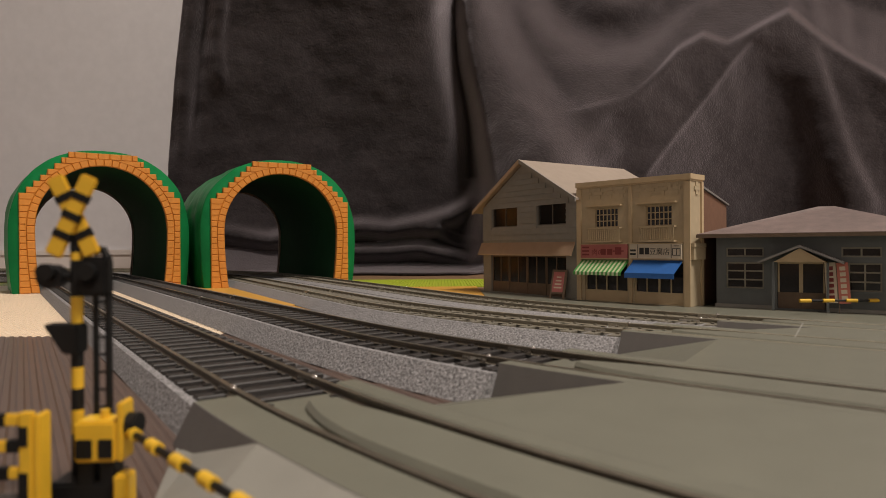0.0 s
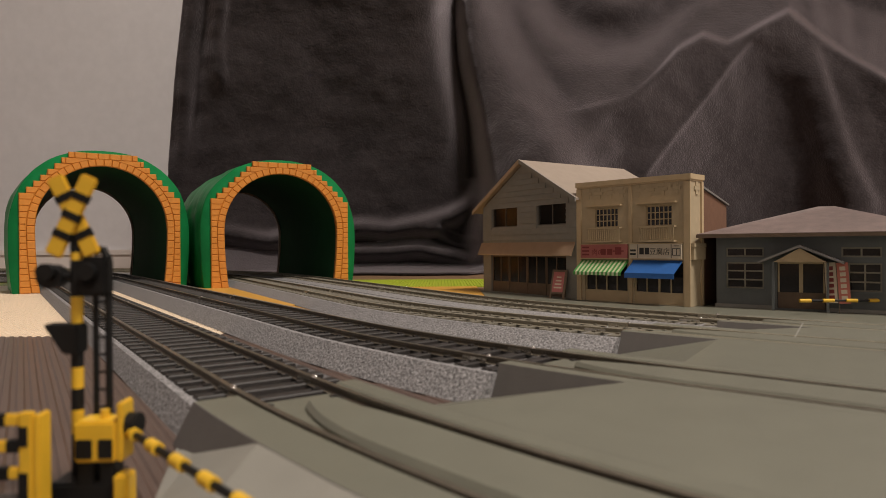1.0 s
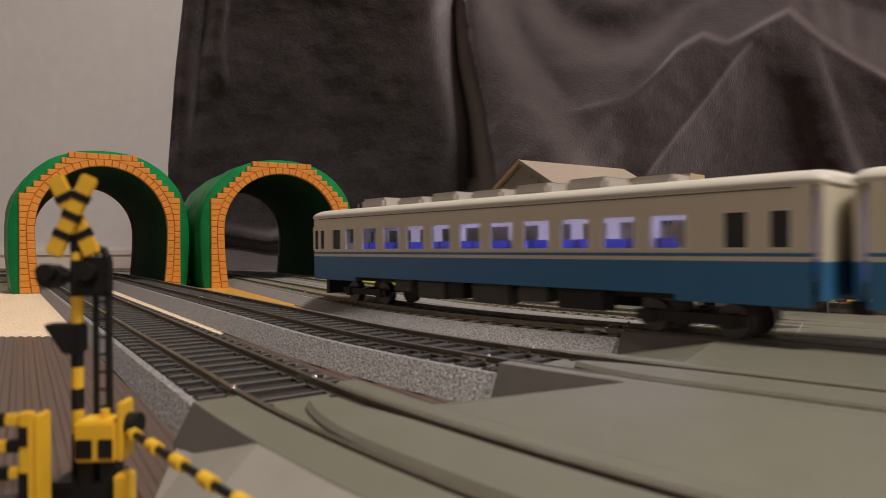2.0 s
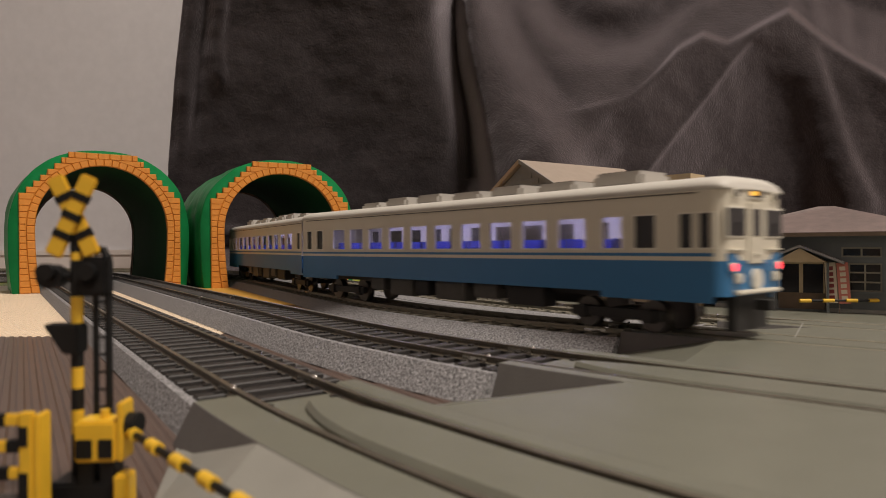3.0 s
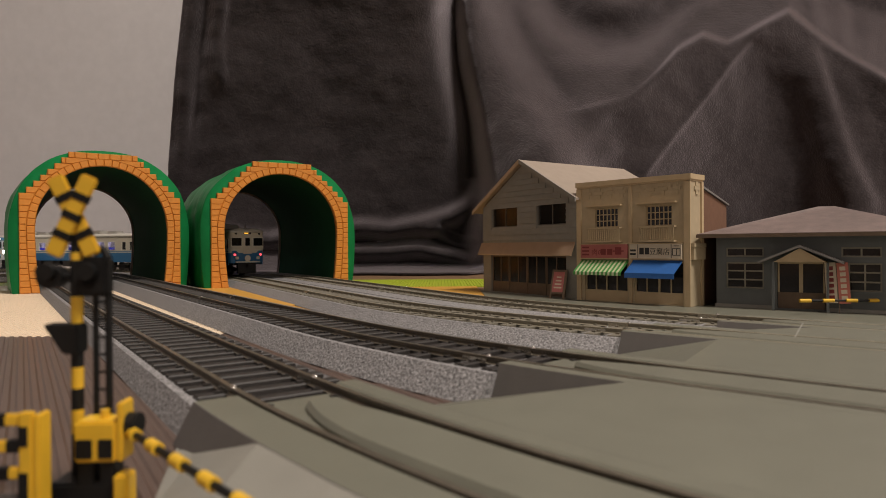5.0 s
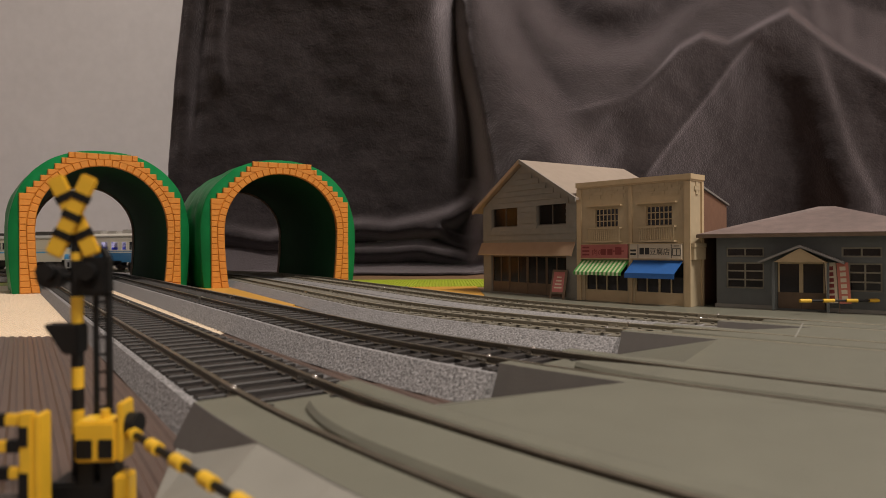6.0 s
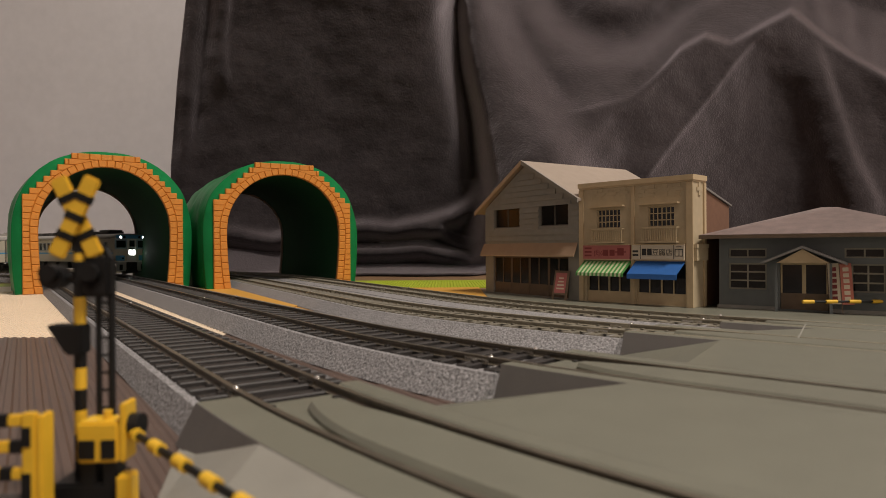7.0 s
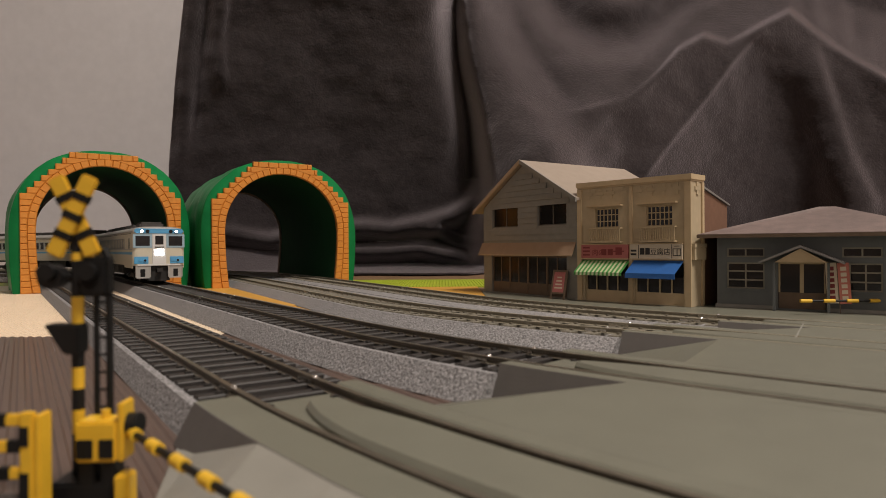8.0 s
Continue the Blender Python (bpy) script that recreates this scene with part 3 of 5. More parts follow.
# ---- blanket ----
# The cloth is fitted to the camera's view: x across, z up on a plane one metre off, and its depth along each sight
# line.
def line_distance(x, z, pts):
    """Signed distance to a polyline (positive on its right-hand side, going along it downwards) and how far along it, for arrays of places."""
    best, side, along, n = np.full(x.shape, 1e9), np.ones(x.shape), np.zeros(x.shape), len(pts) - 1
    for i in range(n):
        (ax, az), (bx, bz) = pts[i], pts[i + 1]
        dx, dz = bx - ax, bz - az
        k = np.clip(((x - ax) * dx + (z - az) * dz) / (dx * dx + dz * dz), 0, 1)
        d = np.hypot(x - ax - dx * k, z - az - dz * k)
        near = d < best
        side = np.where(near, np.sign(dx * (z - az) - dz * (x - ax)), side)
        best, along = np.where(near, d, best), np.where(near, (i + k) / n, along)
    return best * side, along


def fold(y, x, z, pts, height, one, other, grow=False, sharp=False):
    """Raises (or sinks) the cloth along a line; the flanks on its two sides have widths of their own."""
    d, k = line_distance(x, z, pts)
    w = np.where(d < 0, other, one)
    fade = 0.2 + 0.8 * k if grow else np.minimum(1.0, 5 * np.minimum(k + 0.05, 1.05 - k))
    d = d / w
    if sharp:
        return y - height * fade * np.exp(-np.sqrt(d * d + 0.0015))
    return y - height * fade * np.exp(-d * d) / (1 + 0.3 * d * d)


def step(v):
    return 1 / (1 + np.exp(-np.clip(v, -40, 40)))


def field(x, z, scale, seed):
    """Smooth noise at arrays of places."""
    return np.array([noise.noise(Vector((p * scale, q * scale, seed))) for p, q in zip(x.ravel(), z.ravel())]).reshape(x.shape)


def soften(y, times):
    """Rounds the cloth's relief off by averaging neighbours."""
    for _ in range(times):
        p = np.pad(y, 1, mode="edge")
        y = (p[1:-1, 1:-1] * 4 + (p[:-2, 1:-1] + p[2:, 1:-1] + p[1:-1, :-2] + p[1:-1, 2:]) * 2 + p[:-2, :-2] + p[2:, 2:] + p[:-2, 2:] + p[2:, :-2]) / 16
    return y


def hanging_part(x, z):
    """The flat left half, bunched in rolls at its foot and lying out on the floor."""
    # Tipped forward at the top so it takes less of the lamp.
    y = 995 - 0.28 * (z - 200)
    y = fold(y, x, z, [(-339, 451), (-344, 364), (-336, 286)], 14, 9, 12)
    y = fold(y, x, z, [(-359, 451), (-368, 320), (-386, 190)], -10, 10, 9)
    y = fold(y, x, z, [(-382, 451), (-395, 286), (-406, 155)], 10, 9, 12)
    y = fold(y, x, z, [(-195, 451), (-173, 286), (-160, 129)], -9, 52, 52)
    y = fold(y, x, z, [(-12, 451), (2, 312), (19, 190)], 5, 31, 20)
    y = fold(y, x, z, [(-352, 61), (-265, 47), (-195, 61), (-125, 66), (-82, 61), (-34, 69), (10, 83), (38, 103), (56, 133)], 46, 11, 16)
    y = fold(y, x, z, [(-195, 33), (-138, 28), (-82, 28), (-34, 33), (14, 23), (47, 12), (68, 33)], 52, 10, 12)
    y = fold(y, x, z, [(-34, 58), (-8, 65), (24, 47), (59, 44)], 24, 7, 8)
    y = fold(y, x, z, [(-112, 46), (-47, 47), (-8, 52)], -16, 7, 7)
    lying = np.maximum(0, 34 - z) * step((-215 - x) / 14)
    # Right term: dark cloth spread to stand in for shade under the hem.
    return y - 3.4 * lying - 11 * np.maximum(0, 7 - z) * step((x + 215) / 14)


def swag_part(x, z):
    """The right half behind, falling in curved swags."""
    y = np.maximum(880, 870 + 60 * np.clip((170 - x) / 150, 0, 1) + (0.25 + 0.95 * np.clip((x - 20) / 150, 0, 1)) * (z - 150)) + 0.45 * np.maximum(0, x - 530)
    y = fold(y, x, z, [(44, 468), (56, 399), (73, 338), (105, 268), (149, 207), (188, 155)], 50, 40, 80)
    y = fold(y, x, z, [(105, 399), (140, 320), (179, 273), (210, 249)], -10, 15, 15)
    y = fold(y, x, z, [(114, 434), (149, 364), (188, 322), (240, 312), (301, 322), (353, 343)], 16, 34, 34)
    y = fold(y, x, z, [(158, 442), (192, 377), (240, 354), (292, 357), (340, 381), (375, 434)], -46, 36, 36)
    y = fold(y, x, z, [(214, 451), (266, 406), (305, 401), (353, 434)], 22, 32, 32)
    y = fold(y, x, z, [(275, 294), (345, 350), (390, 388), (458, 425)], 9, 12, 12)
    y = fold(y, x, z, [(562, 434), (576, 355)], 12, 12, 12)
    y = fold(y, x, z, [(628, 434), (634, 338)], -10, 17, 12)
    return np.minimum(y, 1228)


def hill_part(x, z):
    """The peak at the right, raised as if by something under the cloth and outlined to fit the view, and where it
    covers the rest (1).
    """
    crest = [(60, 225), (214, 244), (284, 259), (319, 293), (362, 335), (401, 355), (440, 345), (484, 366), (532, 393), (571, 362), (623, 327), (682, 286), (780, 229)]
    h = np.interp(x, [p[0] for p in crest], [p[1] for p in crest])
    low = sum(np.interp(x + q, [p[0] for p in crest], [p[1] for p in crest]) for q in range(-75, 76, 10)) / 16
    # Overhangs slightly so that its face stays dark under the lamp.
    y = 862 + 1.2 * (low - 150) - 0.16 * (z - low) + 0.3 * np.maximum(0, x - 530)
    y = fold(y, x, z, [(530, 392), (484, 362), (440, 317), (397, 258), (353, 201), (314, 153), (266, 94)], 36, 70, 95, sharp=True)
    y = fold(y, x, z, [(526, 320), (512, 216), (493, 94)], -10, 52, 40, grow=True)
    y = fold(y, x, z, [(534, 390), (554, 334), (572, 273), (592, 203), (614, 129), (628, 68)], 56, 58, 46, grow=True)
    y = fold(y, x, z, [(560, 354), (595, 255), (625, 177), (665, 81)], 13, 9, 40)
    y = fold(y, x, z, [(258, 242), (284, 190), (275, 129)], -14, 35, 35)
    return y, step((h - z) / 1.4) * step((x - 214) / 13)


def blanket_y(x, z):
    """How far off the cloth hangs along the sight lines through places x, z of its plane."""
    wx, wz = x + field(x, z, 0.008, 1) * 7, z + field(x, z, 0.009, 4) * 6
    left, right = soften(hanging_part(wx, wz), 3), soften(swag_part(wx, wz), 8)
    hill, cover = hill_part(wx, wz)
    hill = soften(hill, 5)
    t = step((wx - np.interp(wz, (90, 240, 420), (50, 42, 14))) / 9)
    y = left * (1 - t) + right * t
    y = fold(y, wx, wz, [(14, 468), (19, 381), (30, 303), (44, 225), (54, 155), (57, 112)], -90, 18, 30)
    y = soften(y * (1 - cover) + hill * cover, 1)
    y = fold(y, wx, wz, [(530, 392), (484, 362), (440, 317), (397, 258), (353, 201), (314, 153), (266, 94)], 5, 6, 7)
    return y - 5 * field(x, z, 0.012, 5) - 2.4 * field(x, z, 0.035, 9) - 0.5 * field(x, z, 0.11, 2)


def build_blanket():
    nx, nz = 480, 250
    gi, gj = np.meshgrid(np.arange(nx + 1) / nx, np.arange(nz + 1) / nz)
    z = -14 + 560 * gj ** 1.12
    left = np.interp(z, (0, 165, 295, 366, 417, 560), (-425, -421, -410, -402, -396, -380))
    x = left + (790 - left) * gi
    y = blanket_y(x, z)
    # Push each place out along its line from the eye.
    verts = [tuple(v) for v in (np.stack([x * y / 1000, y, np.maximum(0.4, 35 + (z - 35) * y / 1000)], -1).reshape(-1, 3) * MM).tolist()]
    faces = []
    for j in range(nz):
        for i in range(nx):
            a = j * (nx + 1) + i
            faces.append((a, a + 1, a + nx + 2, a + nx + 1))
    me = bpy.data.meshes.new("blanket")
    me.from_pydata(verts, [], faces)
    me.materials.append(M["blanket"])
    for p in me.polygons:
        p.use_smooth = True
    ob = tagged(new("blanket", me), "charcoal grey fleece blanket draped in heavy folds as a backdrop", "blanket")
    sol = ob.modifiers.new("thickness", "SOLIDIFY")
    sol.thickness, sol.offset = 2.5 * MM, 1.0
    return ob


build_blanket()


# ---- buildings ----
def at_front(ob_name, x, y, turn, label, cat):
    ob = tagged(new(ob_name), label, cat)
    ob.matrix_world = pose(x * MM, y * MM, 0, 0, 0, turn)
    return ob


def panel_with_holes(bm, w, z0, z1, holes, t, top=None):
    """A wall in the xz plane from y = 0 to y = t with rectangular holes (x0, z0, x1, z1), cut into a grid of boxes."""
    xs = sorted({0.0, w, *[h[0] for h in holes], *[h[2] for h in holes]})
    zs = sorted({z0, z1, *[h[1] for h in holes], *[h[3] for h in holes]})
    for a, b in zip(xs, xs[1:]):
        run = None
        for c, d in zip(zs, zs[1:]):
            mx, mz = (a + b) / 2, (c + d) / 2
            if any(h[0] < mx < h[2] and h[1] < mz < h[3] for h in holes):
                if run is not None:
                    box(bm, a, 0, run, b, t, c)
                run = None
            elif run is None:
                run = c
        if run is not None:
            box(bm, a, 0, run, b, t, zs[-1])
    bmesh.ops.remove_doubles(bm, verts=bm.verts, dist=1e-6)


def window(parent, x0, z0, x1, z1, y, frame_mat, cols=2, rows=1, bar=0.7, glass=True):
    """A window in a wall opening: a frame with bars and a dark pane behind it."""
    bm = bmesh.new()
    box(bm, x0, y, z0, x1, y + 1, z0 + bar)
    box(bm, x0, y, z1 - bar, x1, y + 1, z1)
    box(bm, x0, y, z0 + bar, x0 + bar, y + 1, z1 - bar)
    box(bm, x1 - bar, y, z0 + bar, x1, y + 1, z1 - bar)
    win = part("window", bm, frame_mat, parent)
    for i in range(1, cols):
        c = x0 + (x1 - x0) * i / cols
        part("glazing_bar", boxed((c - bar / 2, y + 0.1, z0 + bar, c + bar / 2, y + 0.9, z1 - bar)), frame_mat, win)
    for i in range(1, rows):
        c = z0 + (z1 - z0) * i / rows
        part("glazing_bar", boxed((x0 + bar, y + 0.2, c - bar / 2, x1 - bar, y + 0.8, c + bar / 2)), frame_mat, win)
    if glass:
        part("pane", boxed((x0 + 0.1, y + 0.5, z0 + 0.1, x1 - 0.1, y + 0.62, z1 - 0.1)), M["pane"], win, "dark reflecting window pane")
    return win


def word(text, parent, x, z, y, size, mat, name="lettering"):
    """Flat lettering on a sign that faces local -y."""
    cu = bpy.data.curves.new(name, "FONT")
    cu.body, cu.size, cu.extrude = text, size * MM, 0.05 * MM
    tmp = new("tmp", cu)
    bpy.context.view_layer.update()
    me = bpy.data.meshes.new_from_object(tmp.evaluated_get(bpy.context.evaluated_depsgraph_get()))
    bpy.data.objects.remove(tmp)
    me.transform(pose(x * MM, y * MM, z * MM, 90, 0, 0))
    me.materials.clear()
    me.materials.append(mat)
    ob = new(name, me)
    ob.parent = parent
    return ob


def build_house():
    ob = at_front("house", 32, 513, -57.2, "grey weatherboarded two-storey model house with a brown shop awning", "house")
    w, d, eave, top = 103.5, 108, 65.5, 95
    bm = bmesh.new()
    panel_with_holes(bm, w, 0, eave, [(11.5, 50, 42, 65), (64, 50, 93, 65), (10, 0.8, 93, 29)], 2.5)
    v = [bm.verts.new((x * MM, y * MM, z * MM)) for y in (0, 2.5) for x, z in ((0, eave), (w, eave), (w * 0.47, top))]
    for f in ((0, 1, 2), (5, 4, 3), (0, 3, 4, 1), (1, 4, 5, 2), (2, 5, 3, 0)):
        bm.faces.new([v[i] for i in f])
    box(bm, 0, 2.5, 0, 2.5, d, eave)
    box(bm, w - 2.5, 2.5, 0, w, d, eave)
    box(bm, 2.5, d - 2.5, 0, w - 2.5, d, eave)
    part("wall", bm, M["house"], ob)
    # weatherboards, each lapped over the one below
    z = 40.0
    k = 0
    while z < top - 8:
        lo, hi = 0.3, w - 0.3
        if z > eave - 2:
            f = (z + 4 - eave) / (top - eave)
            lo, hi = w * 0.47 * max(0, f) + 2.6, w - w * 0.53 * max(0, f) - 3.0
        spans = [(lo, hi)]
        if 46 < z + 2 < 66:
            spans = [(lo, 11.1), (42.4, 63.6), (93.4, hi)]
        for a, b in spans:
            if b - a > 1:
                bm = bmesh.new()
                vs = [bm.verts.new((x * MM, y * MM, zz * MM)) for x in (a, b) for y, zz in ((0.1, z), (-0.75, z), (-0.15, z + 4.1), (0.1, z + 4.1))]
                for f in ((0, 1, 2, 3), (7, 6, 5, 4), (0, 4, 5, 1), (1, 5, 6, 2), (2, 6, 7, 3), (3, 7, 4, 0)):
                    bm.faces.new([vs[i] for i in f])
                part("weatherboard", bm, M["house"], ob)
        z += 4.0
        k += 1
    # roof: two slopes and light barge boards
    ax, oh = w * 0.47, 3
    roof = part("roof", prism(bmesh.new(), [(-9, eave - 3.8), (ax, top + 1), (w + 2, eave - 0.2), (w + 2, eave + 1.4), (ax, top + 3), (-9, eave - 2.0)], -oh, d - 2), M["roof_tan"], ob, "beige card roof")
    part("barge_board", prism(bmesh.new(), [(-9.4, eave - 4.6), (ax, top + 0.2), (ax, top + 3.3), (-9.4, eave - 1.7)], -oh - 1.2, -oh - 0.05), M["trim_tan"], roof, "pale tan barge board")
    part("barge_board", prism(bmesh.new(), [(w + 2.2, eave - 1.2), (w + 2.2, eave + 1.7), (ax, top + 3.3), (ax, top + 0.2)], -oh - 1.2, -oh - 0.05), M["house"], roof)
    window(ob, 11.5, 50, 42, 65, 1.2, M["frame_dark"], 2)
    window(ob, 64, 50, 93, 65, 1.2, M["frame_dark"], 2)
    for i in range(4):
        a, b = 10.4 + i * 20.6, 31 + i * 20.6
        door = part("sliding_door", boxed((a, 1.4, 0.9, b - 0.4, 2.2, 9)), M["wood_dark"], ob, "brown wooden sliding door")
        bm = bmesh.new()
        for x in (a, (a + b) / 2 - 0.6, b - 1.2):
            box(bm, x, 1.3, 9.0, x + 0.9, 2.3, 28.6)
        box(bm, a, 1.35, 27.6, b - 0.4, 2.25, 28.8)
        part("door_frame", bm, M["wood_dark"], door)
        part("pane", boxed((a, 1.7, 9, b - 0.4, 1.9, 28)), M["pane"], door, "dark glass pane")
    aw = part("awning", boxed((-2.4, -3.9, 28.7, w - 2, -3.2, 29.6)), M["trim_tan"], ob, "pale tan awning")
    bm = bmesh.new()
    vs = [bm.verts.new((x * MM, y * MM, z * MM)) for x, in ((-2.4,), (w - 2,)) for y, z in ((0, 38.2), (-3.8, 29.6), (-3.3, 29.0), (0, 36.6))]
    for f in ((0, 1, 2, 3), (7, 6, 5, 4), (0, 4, 5, 1), (1, 5, 6, 2), (2, 6, 7, 3), (3, 7, 4, 0)):
        bm.faces.new([vs[i] for i in f])
    bmesh.ops.recalc_face_normals(bm, faces=bm.faces)
    part("awning_slope", bm, M["awning_brown"], aw, "brown sheet awning")
    bd = at_front("sandwich_board", 0, 0, 0, "small red standing sign board in a brown frame", "sign")
    bd.matrix_world = ob.matrix_world @ pose(90.5 * MM, -7 * MM, 0.1 * MM, -12, 0, 8) @ Matrix.Diagonal((0.85, 1, 0.9, 1))
    part("frame", boxed((-7, 0, 0, -5.6, 1.2, 22), (5.6, 0, 0, 7, 1.2, 22), (-5.6, 0, 20.4, 5.6, 1.2, 22), (-5.6, 0, 4, 5.6, 1.2, 5.2)), M["wood_dark"], bd)
    pn = part("board", boxed((-5.6, 0.3, 5.2, 5.6, 0.9, 20.4)), M["sign_red"], bd, "faded red board")
    for i in range(4):
        part("text_bar", boxed((-4 + i * 0.6, 0.22, 8 + i * 2.6, 3.6 - i * 0.4, 0.3, 9.1 + i * 2.6)), M["sign_pale"], pn)


def build_shop():
    ob = at_front("shop", 88.5, 426, -46, "cream model shop building with striped and blue awnings", "shop")
    w, h, dp = 76.2, 75, 16.0
    bm = bmesh.new()
    panel_with_holes(bm, w, 0, h, [(13, 47, 29.5, 59), (48.5, 47, 65, 59), (5.2, 0.6, 36.4, 25), (40.6, 0.6, 72.2, 25)], 2.2)
    box(bm, w - 2.2, 2.2, 0, w, dp, h)
    box(bm, 0, 2.2, 0, 2.2, dp, h)
    part("wall", bm, M["shop"], ob)
    part("flat_roof", boxed((2.3, 2.3, 72.2, w - 2.3, dp, 73.2)), M["roof_grey"], ob)
    part("rear_wing", boxed((2, dp + 0.1, 0, w - 1.4, 53, 60)), M["brick_brown"], ob, "red-brown rear wing")
    bm = bmesh.new()
    vs = [bm.verts.new((x * MM, y * MM, z * MM)) for x in (1, w - 0.4) for y, z in ((dp, 69.6), (55, 60.2), (55, 61.2), (dp, 71))]
    for f in ((3, 2, 1, 0), (4, 5, 6, 7), (1, 5, 4, 0), (2, 6, 5, 1), (3, 7, 6, 2), (0, 4, 7, 3)):
        bm.faces.new([vs[i] for i in f])
    part("rear_roof", bm, M["roof_grey"], ob)
    bm = bmesh.new()
    vs = [bm.verts.new((x * MM, y * MM, z * MM)) for x in (2, w - 1.4) for y, z in ((dp + 0.1, 60), (53, 60), (dp + 0.1, 69.5))]
    for f in ((0, 1, 2), (5, 4, 3), (0, 3, 4, 1), (1, 4, 5, 2), (2, 5, 3, 0)):
        bm.faces.new([vs[i] for i in f])
    bmesh.ops.recalc_face_normals(bm, faces=bm.faces)
    part("rear_gable", bm, M["brick_brown"], ob)
    part("cornice", boxed((-0.9, -1.3, 73.4, w + 0.9, dp + 0.8, 76.4), (-0.4, -0.7, 72.4, w + 0.4, dp + 0.4, 73.4)), M["shop_light"], ob, "moulded cream cornice")

    def frieze(x):
        part("dentil", boxed((x + 1.6, -0.35, 69.9, x + 3.6, 0.05, 72.3), (x, -0.35, 67.7, x + 5.2, 0.05, 69.8), (x + 1.6, -0.35, 65.0, x + 3.6, 0.05, 67.6), (x + 5.2, -0.28, 69.3, x + 7.6, 0.05, 70.9)), M["shop"], ob)

    for i in range(4):
        frieze(5.6 + i * 8.1)
        frieze(41.0 + i * 8.1)
    part("dentil", boxed((w - 0.05, 6.4, 69.6, w + 0.6, 9.0, 72.2), (w - 0.05, 4.6, 67.4, w + 0.6, 11.0, 69.5), (w - 0.05, 6.4, 64.8, w + 0.6, 9.0, 67.3)), M["shop"], ob)
    for x0, x1, z0 in ((-0.4, 3.0, 0), (37.4, 39.6, 0), (72.6, w + 0.3, 0)):
        part("pilaster", boxed((x0, -0.9, z0, x1, 0.05, 72.2)), M["shop_light"], ob)
    part("downpipe", boxed((w - 0.05, dp - 3.2, 0, w + 1.0, dp - 0.6, 72.2)), M["shop_light"], ob)
    part("side_box", boxed((w - 0.05, 1, 27, w + 1.8, dp - 0.2, 34), (w - 0.05, 0.5, 34.1, w + 2.2, dp, 36.4)), M["shop"], ob)
    for x0, x1 in ((13, 29.5), (48.5, 65)):
        window(ob, x0, 47, x1, 59, 1.0, M["frame_cream"], 6, 3, 0.6)
        part("window_hood", boxed((x0 - 5, -3.2, 60.2, x1 + 3.5, 0.05, 61.2)), M["shop_light"], ob)
        rail = part("balcony", boxed((x0 - 3, -3.6, 46, x1 + 3, -3.0, 46.9), (x0 - 3, -3.6, 37.4, x1 + 3, 0.05, 38.4), (x0 - 3, -3.6, 46, x0 - 2.4, 0.05, 46.9), (x1 + 2.4, -3.6, 46, x1 + 3, 0.05, 46.9)),
                    M["frame_cream"], ob, "pale slatted balcony railing")
        n = 16
        for i in range(n):
            x = x0 - 2.8 + (x1 - x0 + 5.2) * i / (n - 1)
            part("baluster", boxed((x, -3.5, 38.4, x + 0.45, -3.1, 46)), M["frame_cream"], rail)
    # signs
    red = part("sign_board", boxed((3.4, -1.8, 27.6, 36.9, -0.3, 36.2)), M["sign_red"], ob, "pinkish red butcher's shop sign")
    part("sign_frame", boxed((3.1, -1.95, 36.2, 37.2, -0.3, 36.8), (3.1, -1.95, 27, 37.2, -0.3, 27.6)), M["shop_light"], red)
    word("肉の", red, 11.5, 29.6, -1.9, 4.6, M["sign_ink_red"])
    for x in (18.4, 23.0):
        part("text_bar", boxed((x, -1.9, 29.6, x + 3.6, -1.8, 33.4)), M["sign_ink_red"], red)
    for i in range(3):
        part("text_bar", boxed((4.6, -1.9, 29.2 + i * 2.3, 9.8, -1.8, 30.3 + i * 2.3)), M["sign_ink_red"], red)
    bm = bmesh.new()
    box(bm, 28.5, -1.95, 29.8, 33, -1.8, 34.4)
    box(bm, 26.9, -1.92, 31.6, 34.6, -1.8, 32.4)
    bmesh.ops.bevel(bm, geom=bm.edges[:], offset=0.05 * MM, segments=1, affect="EDGES")
    part("ham_emblem", bm, M["sign_ink_red"], red)
    wht = part("sign_board", boxed((38.6, -1.8, 27.6, 71.6, -0.3, 36.2)), M["sign_pale"], ob, "cream tofu shop sign")
    part("sign_frame", boxed((38.3, -1.95, 36.2, 71.9, -0.3, 36.8), (38.3, -1.95, 27, 71.9, -0.3, 27.6)), M["shop_light"], wht)
    for x in (44.0, 65.3):
        part("sign_divider", boxed((x, -1.9, 27.8, x + 0.35, -1.8, 36)), M["sign_ink"], wht)
    for i, x in enumerate((45.2, 48.7)):
        part("text_bar", boxed((x, -1.9, 30, x + 2.9, -1.8, 34)), M["sign_ink"], wht)
    word("豆腐店", wht, 51.8, 30.2, -1.9, 4.3, M["sign_ink"])
    for i in range(2):
        part("text_bar", boxed((39, -1.9, 29.6 + i * 2.2, 42.8, -1.8, 30.8 + i * 2.2)), M["sign_ink"], wht)
    part("tofu_emblem", boxed((66.1, -1.9, 29.4, 71.1, -1.8, 29.8), (66.1, -1.9, 33.2, 71.1, -1.8, 33.6), (66.1, -1.9, 29.8, 66.5, -1.8, 33.2), (68.5, -1.9, 29.8, 68.9, -1.8, 33.2), (70.7, -1.9, 29.8, 71.1, -1.8, 33.2),
                              (67.1, -1.9, 34.8, 70.1, -1.8, 35.2)), M["sign_ink"], wht)

